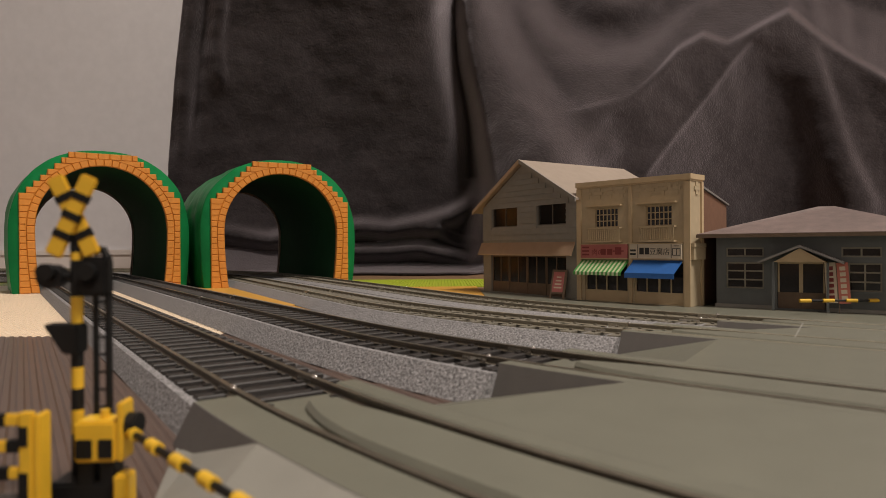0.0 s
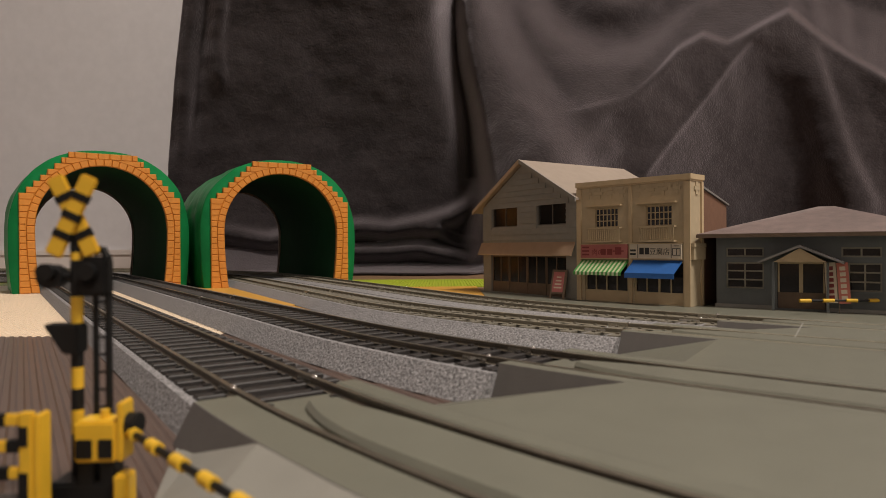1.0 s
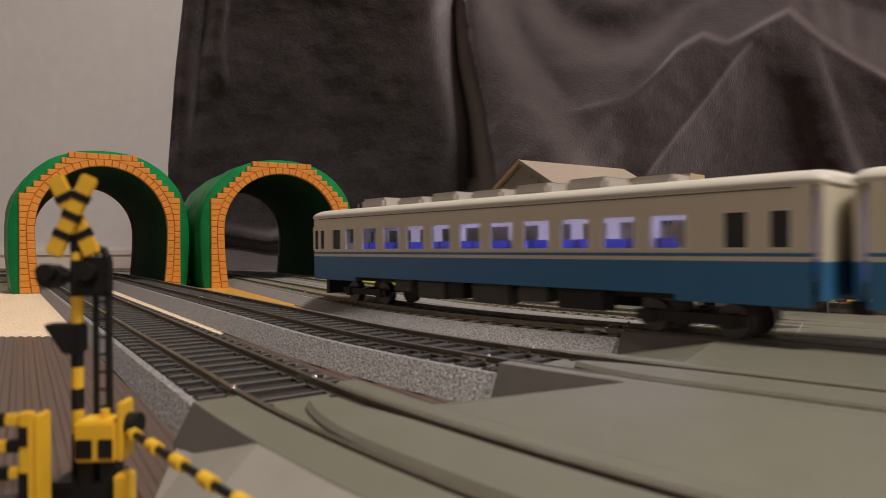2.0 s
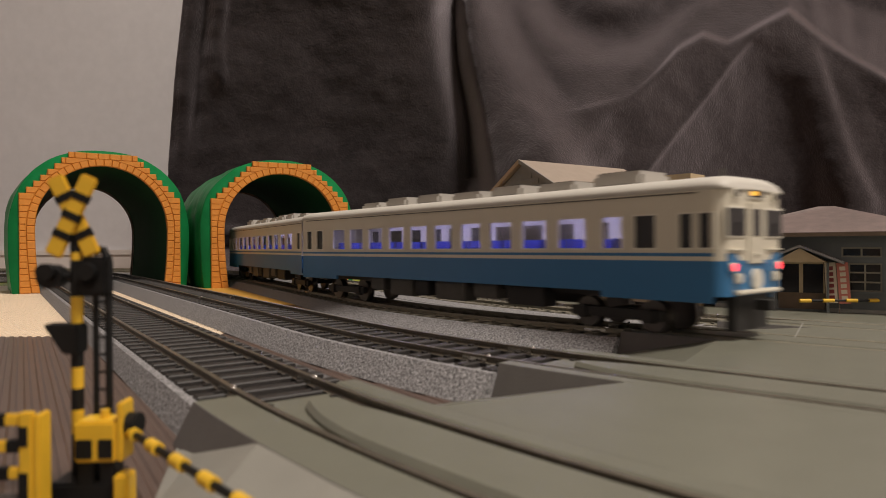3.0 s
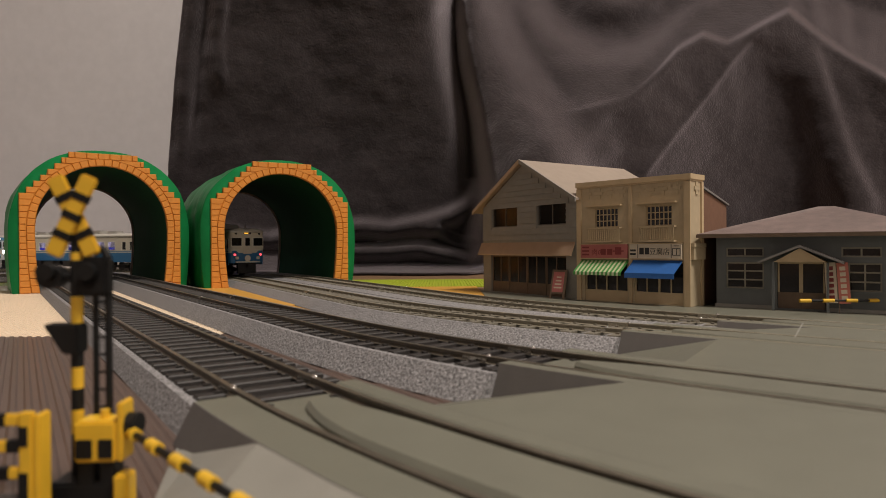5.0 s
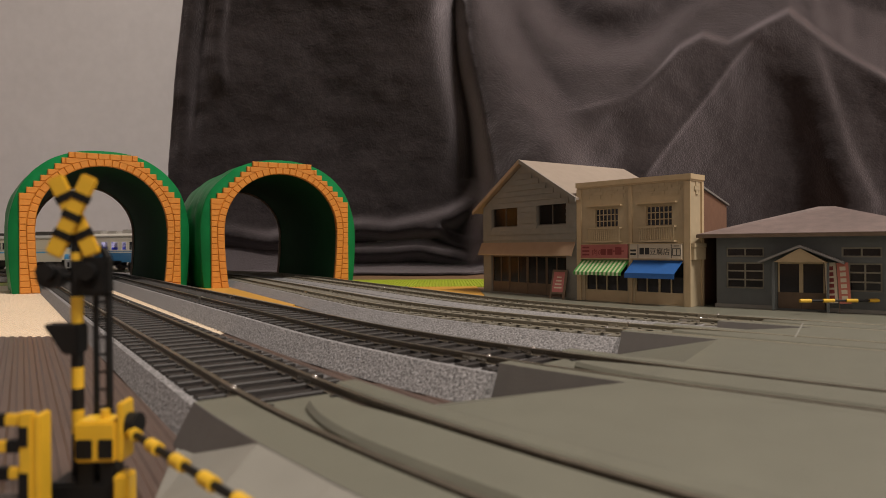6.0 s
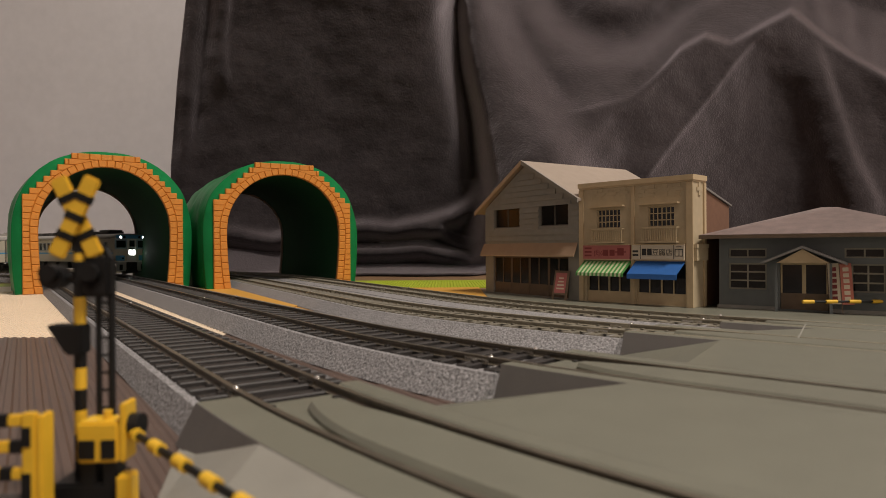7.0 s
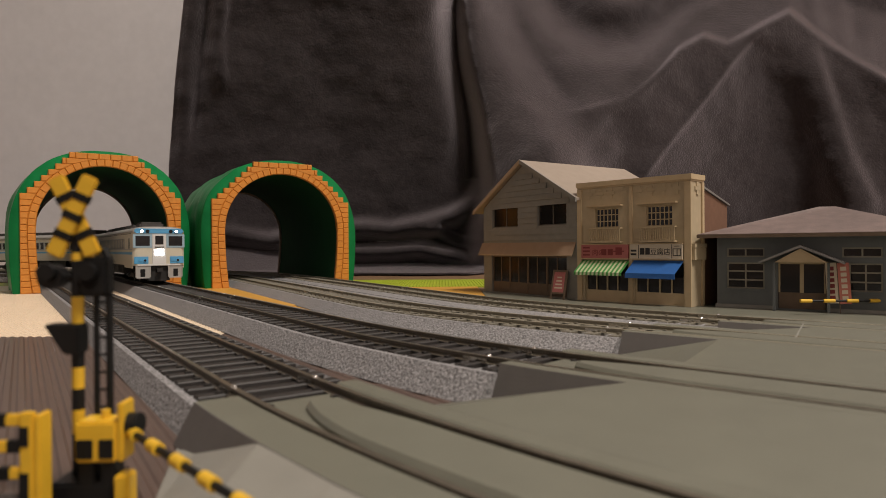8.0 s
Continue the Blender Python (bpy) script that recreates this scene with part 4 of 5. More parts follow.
    def awning(x0, x1, mats, n, label, drop):
        aw = part("awning", boxed((x0, -0.6, 25.6, x1, 0, 26.4)), mats[0], ob, label)
        for i in range(n):
            a, b = x0 + (x1 - x0) * i / n, x0 + (x1 - x0) * (i + 1) / n
            bm = bmesh.new()
            lean = -1.5
            prof = [(-0.2, 26.4), (-8.2, 19.0), (-8.4, drop), (-7.9, drop), (-7.7, 18.8), (-0.2, 25.8)]
            vs = [[bm.verts.new(((x + (lean if y < -5 else 0)) * MM, y * MM, z * MM)) for y, z in prof] for x in (a, b)]
            for k in range(len(prof)):
                j = (k + 1) % len(prof)
                bm.faces.new((vs[0][k], vs[0][j], vs[1][j], vs[1][k]))
            bm.faces.new(vs[0])
            bm.faces.new(vs[1][::-1])
            bmesh.ops.recalc_face_normals(bm, faces=bm.faces)
            part("stripe" if n > 1 else "canopy", bm, mats[i % len(mats)], aw)

    awning(3.4, 37.4, [M["awning_green"], M["awning_pale"]], 23, "green and white striped awning", 17.0)
    awning(40.2, 71.6, [M["awning_blue"]], 1, "plain blue awning", 16.0)
    for a, b in ((5.2, 36.4), (40.6, 72.2)):
        part("kick_panel", boxed((a, 0.9, 0.6, b, 1.7, 7.4)), M["shop_light"], ob, "pale ochre kick panel")
        n = 4
        for i in range(n + 1):
            x = a + (b - a - 0.9) * i / n
            part("door_post", boxed((x, 0.9, 7.4, x + (0.9 if i % 2 == 0 else 0.55), 1.8, 24.9)), M["frame_cream"], ob)
        part("pane", boxed((a, 1.9, 7.4, b, 2.05, 24.9)), M["pane"], ob, "dark shop window glass")


def build_station():
    ob = at_front("station", 157, 373, -37, "blue-grey model station house with a low hipped brown roof", "station")
    w, d, h = 100, 88, 41
    bm = bmesh.new()
    panel_with_holes(bm, w, 0, h, [(5.2, 11, 24.8, 25.6), (5.2, 28.6, 24.8, 33.8), (31.4, 0.8, 54.4, 26), (64.4, 11, 79, 25.6), (61.4, 28.6, 79, 33.8)], 2.2)
    part("wall", bm, M["station"], ob)
    for q in ((0, 2.2, 0, 2.2, d, h), (w - 2.2, 2.2, 0, w, d, h), (2.2, d - 2.2, 0, w - 2.2, d, h)):
        part("wall", boxed(q), M["station"], ob)
    part("plinth", boxed((-0.8, -0.8, 0, 30.4, -0.05, 2.0), (56, -0.8, 0, w + 0.8, -0.05, 2.0), (-0.8, -0.05, 0, -0.05, d, 2.0)), M["plinth"], ob)
    bm = bmesh.new()
    o = 8.5
    base = [(-o, -o), (w + o, -o), (w + o, d + o), (-o, d + o)]
    lo = [bm.verts.new((x * MM, y * MM, (h - 1.2) * MM)) for x, y in base]
    up = [bm.verts.new((x * MM, y * MM, (h + 0.6) * MM)) for x, y in base]
    a1, a2 = bm.verts.new((46 * MM, 42 * MM, 57.5 * MM)), bm.verts.new((54 * MM, 46 * MM, 57.5 * MM))
    for i in range(4):
        j = (i + 1) % 4
        bm.faces.new((lo[i], lo[j], up[j], up[i]))
    bm.faces.new(lo[::-1])
    for f in ((up[0], up[1], a2, a1), (up[1], up[2], a2), (up[2], up[3], a1, a2), (up[3], up[0], a1)):
        bm.faces.new(f)
    roof = part("roof", bm, M["roof_brown"], ob, "weathered brown hipped roof")
    part("fascia", boxed((-o - 0.3, -o - 0.5, h - 1.6, w + o + 0.3, -o, h + 0.4)), M["wood_dark"], roof)
    for x0, x1, xu in ((5.2, 24.8, 5.2), (64.4, 79, 61.4)):
        window(ob, x0, 11, x1, 25.6, 0.9, M["frame_station"], 2, 3, 0.8)
        window(ob, xu, 28.6, x1, 33.8, 0.9, M["frame_station"], 2, 1, 0.8)
        part("sill", boxed((x0 - 0.8, -0.9, 10, x1 + 0.8, 0.9, 11)), M["station"], ob)
    for i in range(2):
        a = 31.6 + i * 11.3
        dr = part("door", boxed((a, 0.8, 0.9, a + 11.2, 1.6, 9.6)), M["wood_dark"], ob, "wooden sliding door with dark glass")
        part("door_frame", boxed((a, 0.7, 9.6, a + 0.9, 1.7, 25.8), (a + 10.3, 0.7, 9.6, a + 11.2, 1.7, 25.8), (a, 0.75, 24.9, a + 11.2, 1.65, 25.8)), M["frame_cream"], dr)
        part("pane", boxed((a + 0.9, 1.0, 9.6, a + 10.3, 1.2, 24.9)), M["pane"], dr, "dark glass pane")
    c = 43.3
    porch = part("porch", prism(bmesh.new(), [(c - 12.5, 26), (c + 12.5, 26), (c, 33.4)], -7, -0.05), M["shop_light"], ob, "pale ochre porch gable")
    part("porch_roof", prism(bmesh.new(), [(c - 20, 25.2), (c, 33.8), (c + 20, 25.2), (c + 20, 26.4), (c, 35.2), (c - 20, 26.4)], -8.4, -0.1), M["roof_grey"], porch, "thin grey porch roof")
    for x in (c - 13.2, c + 12.2):
        part("porch_post", boxed((x, -6.6, 0, x + 1.1, -5.5, 25.8)), M["station"], porch)
    part("notice", boxed((56.4, -0.4, 21, 60.6, -0.05, 25.6)), M["sign_pale"], ob, "small red and white notice")
    part("notice_panel", boxed((57, -0.5, 23.6, 60.0, -0.4, 25.0)), M["sign_red"], ob)


def build_banner(px, py, turn, mat, mat2, label):
    """A narrow upright banner on a thin pole."""
    ob = at_front("banner", px, py, turn, label, "banner")
    ob.matrix_world = ob.matrix_world @ pose(0, 0, 0, -4, -4, 0)
    part("cloth", boxed((-2.6, -0.25, 5, 2.6, 0.25, 26)), mat, ob)
    part("pole", boxed((-2.9, -0.3, 0.1, -2.5, 0.3, 26.6)), M["wood_dark"], ob)
    for i in range(6):
        part("text_bar", boxed((-1.3, -0.34, 7 + i * 3, 1.3, -0.25, 9 + i * 3)), mat2, ob)
    return ob


build_house()
build_shop()
build_station()
build_banner(200.5, 334, -42, M["sign_pale"], M["sign_ink_red"], "white advertising banner with red characters")
build_banner(205, 330.5, -34, M["banner_red"], M["sign_pale"], "red advertising banner with pale characters")


# ---- foreground: level crossing signal, barrier, fence ----
def rod(bm, a, b, r, n=10):
    """A round rod between two points in millimetres."""
    a, b = Vector(a) * MM, Vector(b) * MM
    z = (b - a).normalized()
    x = z.orthogonal().normalized()
    y = z.cross(x)
    ra = [bm.verts.new(a + (x * math.cos(2 * math.pi * i / n) + y * math.sin(2 * math.pi * i / n)) * r * MM) for i in range(n)]
    rb = [bm.verts.new(b + (x * math.cos(2 * math.pi * i / n) + y * math.sin(2 * math.pi * i / n)) * r * MM) for i in range(n)]
    for i in range(n):
        j = (i + 1) % n
        bm.faces.new((ra[i], ra[j], rb[j], rb[i]))
    bm.faces.new(ra[::-1])
    bm.faces.new(rb)
    return bm


def rods(*list_of):
    bm = bmesh.new()
    for r in list_of:
        rod(bm, *r)
    return bm


def ball_box(bm, x0, y0, z0, x1, y1, z1, bev=0.3):
    n = len(bm.verts)
    box(bm, x0, y0, z0, x1, y1, z1)
    bm.verts.ensure_lookup_table()
    new_v = set(bm.verts[n:])
    bmesh.ops.bevel(bm, geom=[e for e in bm.edges if e.verts[0] in new_v and e.verts[1] in new_v], offset=bev * MM, segments=2, affect="EDGES")
    return bm


def rounded(x0, y0, z0, x1, y1, z1, bev=0.3):
    return ball_box(bmesh.new(), x0, y0, z0, x1, y1, z1, bev)


def build_signal():
    ob = tagged(new("crossing_signal"), "yellow and black model level crossing signal with crossed boards", "crossing signal")
    ob.matrix_world = pose(-51.9 * MM, 92 * MM, 0, 0, 0, 4)
    y, k = M["yellow"], M["black"]
    part("base", rounded(-2.2, -4, 0, 6.2, 3, 3.2, 0.4), k, ob, "black plastic base")
    z, flip = 3.0, True
    for top in (9, 12.4, 15.4, 18.4, 24.6, 28.4, 33.5, 34.6, 40):
        part("post_band", rods(((0, 0, z), (0, 0, top), 0.85)), k if flip else y, ob)
        z, flip = top, not flip
    # crossed boards, each with black bands
    for sgn in (-1, 1):
        m = pose(0, (-1.0 - 0.35 * sgn) * MM, 39.7 * MM, 0, sgn * 25, 0)
        bm = ball_box(bmesh.new(), -1.25, -0.28, -6.1, 1.25, 0.28, 6.1, 0.27)
        bm.transform(m)
        board = part("cross_board", bm, y, ob, "yellow crossed board with black bands")
        for c in (-2.9, 2.9) if sgn < 0 else (-2.9, 0, 2.9):
            bm = ball_box(bmesh.new(), -1.3, -0.36, c - 0.66, 1.3, 0.36, c + 0.66, 0.12)
            bm.transform(m)
            part("black_band", bm, k, board)
    # twin lamps with hoods on a bracket
    part("bracket", rods(((-3.4, 0, 31.2), (3.4, 0, 31.2), 0.55)), k, ob)
    for x in (-3.3, 2.2):
        lampb = part("lamp_housing", rods(((x, -1.2, 31.2), (x, 1.2, 31.2), 1.7, 16)), k, ob)
        part("lamp_hood", rods(((x, -2.4, 31.9), (x, -1.1, 31.9), 1.2, 12)), k, lampb)
    part("upper_box", rounded(0.6, -1.2, 28.4, 4.6, 1.4, 34, 0.5), k, ob)
    bm = bmesh.new()
    vs = [bm.verts.new((px * MM, py * MM, pz * MM)) for py in (-1.8, 1.4) for px, pz in ((-3.9, 24.6), (0.9, 24.6), (0.9, 20.4), (-1.2, 20.4))]
    for f in ((3, 2, 1, 0), (4, 5, 6, 7), (0, 1, 5, 4), (1, 2, 6, 5), (2, 3, 7, 6), (3, 0, 4, 7)):
        bm.faces.new([vs[i] for i in f])
    bmesh.ops.recalc_face_normals(bm, faces=bm.faces)
    bmesh.ops.bevel(bm, geom=bm.edges[:], offset=0.25 * MM, segments=2, affect="EDGES")
    part("speaker", bm, k, ob, "black hooded sounder box")
    # ladder-like mast beside the post
    mast = part("mast", rods(((2.3, 0.6, 11), (2.3, 0.6, 33.6), 0.42), ((4.1, 0.6, 11), (4.1, 0.6, 34.0), 0.5)), k, ob, "thin black ladder mast")
    for i in range(8):
        part("rung", rods(((2.3, 0.6, 12.5 + i * 2.5), (4.1, 0.6, 12.5 + i * 2.5), 0.2, 6)), k, mast)
    part("mast_cap", rods(((4.0, 0.6, 33.8), (3.3, 0.6, 35.2), 0.55), ((3.3, 0.6, 35.2), (2.2, 0.6, 34.4), 0.5)), k, mast)
    return ob


def build_barrier():
    ob = tagged(new("crossing_barrier"), "yellow and black barrier machine with its boom lowered", "crossing barrier")
    ob.matrix_world = pose(-47.6 * MM, 90 * MM, 0, 0, 0, 4)
    y, k = M["yellow"], M["black"]
    part("cabinet", rounded(-2.8, -2.0, 6.0, 2.8, 2.4, 11.6, 0.35), y, ob, "yellow machine cabinet")
    for x0, x1 in ((-2.5, -0.3), (0.5, 2.4)):
        part("black_patch", rounded(x0, -2.2, 6.6, x1, -1.8, 9.2, 0.1), k, ob)
        part("leg", rounded(x0, -1.6, 0.0, x1, 1.6, 6.1, 0.2), k, ob)
    part("side_fin", rounded(2.8, -1.8, 6.0, 3.6, 2.2, 14.0, 0.2), y, ob)
    part("lid_knob", rods(((0.6, 0, 11.4), (0.6, 0, 12.8), 0.6)), y, ob)
    part("foot_plate", rounded(2.6, -2.6, 0, 4.6, 0.5, 4.4, 0.3), y, ob)
    part("weight", rods(((3.6, 0.2, 10.6), (5.2, 0.0, 10.6), 1.7, 16)), k, ob, "black counterweight disc")
    m = ob.matrix_world.inverted()
    a, b = Vector((-43.9, 90.4, 9.7)), Vector((-8.0, 51.0, 9.9))
    u = (b - a).normalized()
    boom = part("boom", rods((tuple((m @ (a * MM)) / MM), tuple((m @ (b * MM)) / MM), 0.5)), k, ob, "thin black and yellow boom")
    for i in range(6):
        p, q = a + u * (0.2 + 8.5 * i), a + u * (3.2 + 8.5 * i)
        part("yellow_sleeve", rods((tuple((m @ (p * MM)) / MM), tuple((m @ (q * MM)) / MM), 0.85, 14)), y, boom)
    return ob


def build_fence():
    ob = tagged(new("fence"), "yellow and black striped model safety fence", "fence")
    ob.matrix_world = pose(-51.0 * MM, 82 * MM, 0, 0, 0, 6)
    y, k = M["yellow"], M["black"]
    for x in (-11.0, -2.4):
        post = part("post", rounded(x, -0.6, 0, x + 1.7, 0.6, 14.6, 0.2), y, ob)
        for z, dz in ((3.2, 4.0), (10.2, 2.8)):
            part("black_band", rounded(x - 0.05, -0.7, z, x + 1.3, 0.65, z + dz, 0.15), k, post)
    part("side_plate", rounded(-0.7, -0.5, 0, 0.1, 2.6, 14.2, 0.2), y, ob)
    for z, shift in ((12.9, 0.0), (9.6, 1.6), (6.2, 0.4)):
        rail = part("rail", rounded(-9.4, -0.45, z, -2.3, 0.45, z + 1.5, 0.2), y, ob)
        for x in (-9.0, -5.6):
            part("black_band", rounded(x + shift, -0.55, z - 0.05, x + 1.7 + shift, 0.55, z + 1.55, 0.15), k, rail)
    part("kick_plate", rounded(-9.3, -0.2, 0, -2.4, 0.2, 4.4, 0.1), M["roadside"], ob, "grey lower plate")
    return ob


build_signal()
build_barrier()
build_fence()


def build_far_barrier():
    ob = tagged(new("crossing_barrier"), "thin black boom with yellow sleeves before the station", "crossing barrier")
    ob.matrix_world = pose(180 * MM, 328 * MM, 0, 0, 0, -1.5)
    boom = part("boom", rods(((0.8, 0, 6.9), (76, 0, 6.9), 0.55)), M["black"], ob)
    for i in range(6):
        part("yellow_sleeve", rods(((i * 11.5, 0, 6.9), (i * 11.5 + 5.6, 0, 6.9), 0.95, 12)), M["yellow"], boom)
    part("cabinet", rounded(74, -3, 0, 80, 3, 10, 0.3), M["yellow"], ob)


build_far_barrier()


# ---- trains ----
def roof_profile(w, z_gutter, z_top, n=12):
    pts = []
    for i in range(n + 1):
        a = math.pi * i / n
        pts.append((w / 2 * math.copysign(abs(math.cos(a)) ** 0.55, math.cos(a)), z_gutter + (z_top - z_gutter) * math.sin(a) ** 0.75))
    return pts


def nose_outline(w, ends, r=4.0, n=5):
    """Half a rounded-rectangle plan: points (x, y) round the end at y = ends, from one side to the other."""
    pts = []
    for i in range(n + 1):
        a = math.pi / 2 * i / n
        pts.append((w / 2 - r + r * math.cos(a), ends - r + r * math.sin(a)))
    for i in range(n + 1):
        a = math.pi / 2 + math.pi / 2 * i / n
        pts.append((-w / 2 + r + r * math.cos(a), ends - r + r * math.sin(a)))
    return pts


def build_car(spec, cab_front=False, cab_rear=False):
    """A diesel railcar on rails at z = 0, length along y, its leading end at +y."""
    L, W = spec["length"], spec["width"]
    half = L / 2
    car = tagged(new("railcar"), spec["label"], "train car", spec["group"])
    z0, zs, zg, zt = spec["skirt"], spec["sill"], spec["gutter"], spec["top"]
    zw1 = spec["window_top"]
    body, low = spec["body"], spec["lower"]
    inner = 8.0
    # side walls with real window openings
    wins = []
    for kind, c, ww in spec["windows"]:
        a, b = c - ww / 2, c + ww / 2
        wins.append((kind, a, b))
    for sgn in (-1, 1):
        def slab(name, ya, yb, za, zb, mat, out=0.0, label=""):
            bm = bmesh.new()
            x = sgn * (W / 2)
            box(bm, min(x - sgn * 0.9, x + sgn * out), ya, za, max(x - sgn * 0.9, x + sgn * out), yb, zb)
            return part(name, bm, mat, car, label)
        slab("lower_side", -half + 3.5, half - 3.5, z0, spec["stripe"], low)
        slab("waist_side", -half + 3.5, half - 3.5, spec["stripe"], zs, body)
        for za, zb, mat in spec["lines"]:
            slab("stripe", -half + 3.2, half - 3.2, za, zb, mat, 0.06)
        slab("upper_side", -half + 3.5, half - 3.5, zw1, zg, body)
        edge = -half + 3.5
        x = sgn * W / 2
        for kind, a, b in sorted(wins, key=lambda q: q[1]) + [("end", half - 3.5, 0)]:
            part("window_pillar", boxed((min(x, x - sgn * 0.9), edge, zs, max(x, x - sgn * 0.9), a, zw1)), body, car)
            edge = b
        for kind, a, b in wins:
            bm = bmesh.new()
            xo, xi = x + sgn * 0.18, x - sgn * 0.3
            t = 0.45
            for q in ((a - t, zs - t, b + t, zs), (a - t, zw1, b + t, zw1 + t), (a - t, zs, a, zw1), (b, zs, b + t, zw1)):
                box(bm, min(xo, xi), q[0], q[1], max(xo, xi), q[2], q[3])
            wf = part("window_frame", bm, M["cream_light"] if spec["lit"] else M["frame_grey"], car, "pale window frame")
            part("pane", boxed((min(x - sgn * 0.55, x - sgn * 0.65), a, zs, max(x - sgn * 0.55, x - sgn * 0.65), b, zw1)), M["glass"] if spec["lit"] and kind == "seat" else M["pane"], wf)
        part("gutter", boxed((min(x, x + sgn * 0.35), -half + 8, zg - 0.75, max(x, x + sgn * 0.2), half - 8, zg - 0.4)), spec["gutter_mat"], car)
        for ya, yb in ((half - 42, half - 3.5), (-half + 3.5, -half + 42)):
            part("end_skirt", boxed((min(x, x - sgn * 0.8), ya, z0 - 2, max(x, x - sgn * 0.8), yb, z0)), low, car)
    # rounded ends
    for front in (1, -1):
        cab = cab_front if front > 0 else cab_rear
        pts = nose_outline(W, half, 4.0 if cab else 2.0)
        for za, zb, mat, nm in ((z0, spec["stripe"], low, "end_lower"), (spec["stripe"], zg, body, "end_upper")):
            bm = bmesh.new()
            lo = [bm.verts.new((px * MM, front * py * MM, za * MM)) for px, py in pts]
            hi = [bm.verts.new((px * MM, front * py * MM, zb * MM)) for px, py in pts]
            for i in range(len(pts) - 1):
                bm.faces.new((lo[i], lo[i + 1], hi[i + 1], hi[i]))
            bm.faces.new(lo)
            bm.faces.new(hi)
            bmesh.ops.recalc_face_normals(bm, faces=bm.faces)
            part(nm, bm, mat, car, "", False)
        if cab:
            spec["nose"](car, spec, front * half, front, cab_rear and front < 0)
    # roof with domed ends
    bm = bmesh.new()
    prof = roof_profile(W, zg, zt)
    rings = []
    stations = [(-half - 0.3, 0.93, 0.42), (-half + 0.5, 0.965, 0.7), (-half + 1.8, 0.99, 0.88), (-half + 4.5, 1, 0.98), (-half + 9, 1, 1)]
    stations = stations + [(-y, a, b) for y, a, b in stations[::-1]]
    for y, a, b in stations:
        rings.append([bm.verts.new((px * a * MM, y * MM, (zg + (pz - zg) * b) * MM)) for px, pz in prof])
    for p, q in zip(rings, rings[1:]):
        for i in range(len(prof) - 1):
            bm.faces.new((p[i], p[i + 1], q[i + 1], q[i]))
    bm.faces.new(rings[0])
    bm.faces.new(rings[-1])
    for p, q in zip(rings, rings[1:]):
        bm.faces.new((p[0], q[0], q[-1], p[-1]))
    bmesh.ops.recalc_face_normals(bm, faces=bm.faces)
    part("roof", bm, spec["roof"], car, "", True)
    for y, ly, wx, hz in spec["units"]:
        bm = rounded(-wx / 2, y - ly / 2, zt - 1.2, wx / 2, y + ly / 2, zt + hz, 1.35)
        unit = part("roof_unit", bm, spec["unit_mat"], car, "grey roof cooler")
        if ly > 14:
            part("unit_grille", boxed((-wx / 2 + 2, y - ly / 2 + 2, zt + hz, wx / 2 - 2, y + ly / 2 - 2, zt + hz + 0.25)), M["unit_dark"], unit)
    # inside
    part("floor", boxed((-W / 2 + 1, -half + 3, z0 + 4, W / 2 - 1, half - 3, z0 + 4.8)), M["unit_dark"], car)
    if spec["lit"]:
        part("ceiling_light", boxed((-5, -half + 30, zg - 0.8, 5, half - 30, zg - 0.4)), M["glow_train"], car, "violet-white strip of interior light")
        part("inner_ceiling", boxed((-W / 2 + 1, -half + 4, zg - 0.3, W / 2 - 1, half - 4, zg - 0.05)), M["cream"], car)
        y = -half + 34
        while y < half - 34:
            for sx in (-1, 1):
                bm = bmesh.new()
                box(bm, sx * 10.5 - 5, y, z0 + 4.8, sx * 10.5 + 5, y + 6, zs - 2.5)
                box(bm, sx * 10.5 - 5, y + 4.6, zs - 2.5, sx * 10.5 + 5, y + 6.2, zs + 3.2)
                part("seat", bm, M["seat_blue"], car, "blue bench seat")
            y += 10.4
    # running gear
    part("underframe", boxed((-12, -half + 8, z0 - 2.2, 12, half - 8, z0 + 0.5)), M["under"], car)
    for i, (y, ly, hz) in enumerate(spec["boxes"]):
        for sgn in (-1, 1):
            part("equipment_box", rounded(min(sgn * 8, sgn * 15.5), y - ly / 2, z0 - hz, max(sgn * 8, sgn * 15.5), y + ly / 2, z0 - 0.4, 0.5), M["under_grey"] if i % 3 else M["under"], car)
    for by in (-half + 41, half - 41):
        bog = part("bogie", boxed((-9.5, by - 3, 4.5, 9.5, by + 3, 7.5), (-13.2, by - 18, 4.2, -11.4, by + 18, 7.4), (11.4, by - 18, 4.2, 13.2, by + 18, 7.4)), M["under"], car, "black bogie frame")
        for wy in (-13, 13):
            for sgn in (-1, 1):
                bm = bmesh.new()
                rod(bm, (sgn * 7.4, by + wy, 5.3), (sgn * 9.9, by + wy, 5.3), 5.25, 20)
                rod(bm, (sgn * 6.8, by + wy, 5.3), (sgn * 7.5, by + wy, 5.3), 5.9, 20)
                part("wheel", bm, M["wheel"], bog)
                part("axle_box", rounded(min(sgn * 11.2, sgn * 14), by + wy - 2.2, 3.4, max(sgn * 11.2, sgn * 14), by + wy + 2.2, 7.8, 0.4), M["under"], bog)
    for e in (-1, 1):
        part("coupler", boxed((-2, e * (half + 2.0) - 3.4, 9, 2, e * (half + 2.0) + 1.2, 12)), M["under"], car)
    return car


def nose_local(car, name, x0, z0, x1, z1, ye, e, depth, mat, label="", bev=0.25, parent=None):
    """A piece on the end face: from 0.15 behind the face to depth before it."""
    a, b = ye - e * 0.25, ye + e * depth
    return part(name, rounded(x0, min(a, b), z0, x1, max(a, b), z1, bev), mat, parent or car, label)


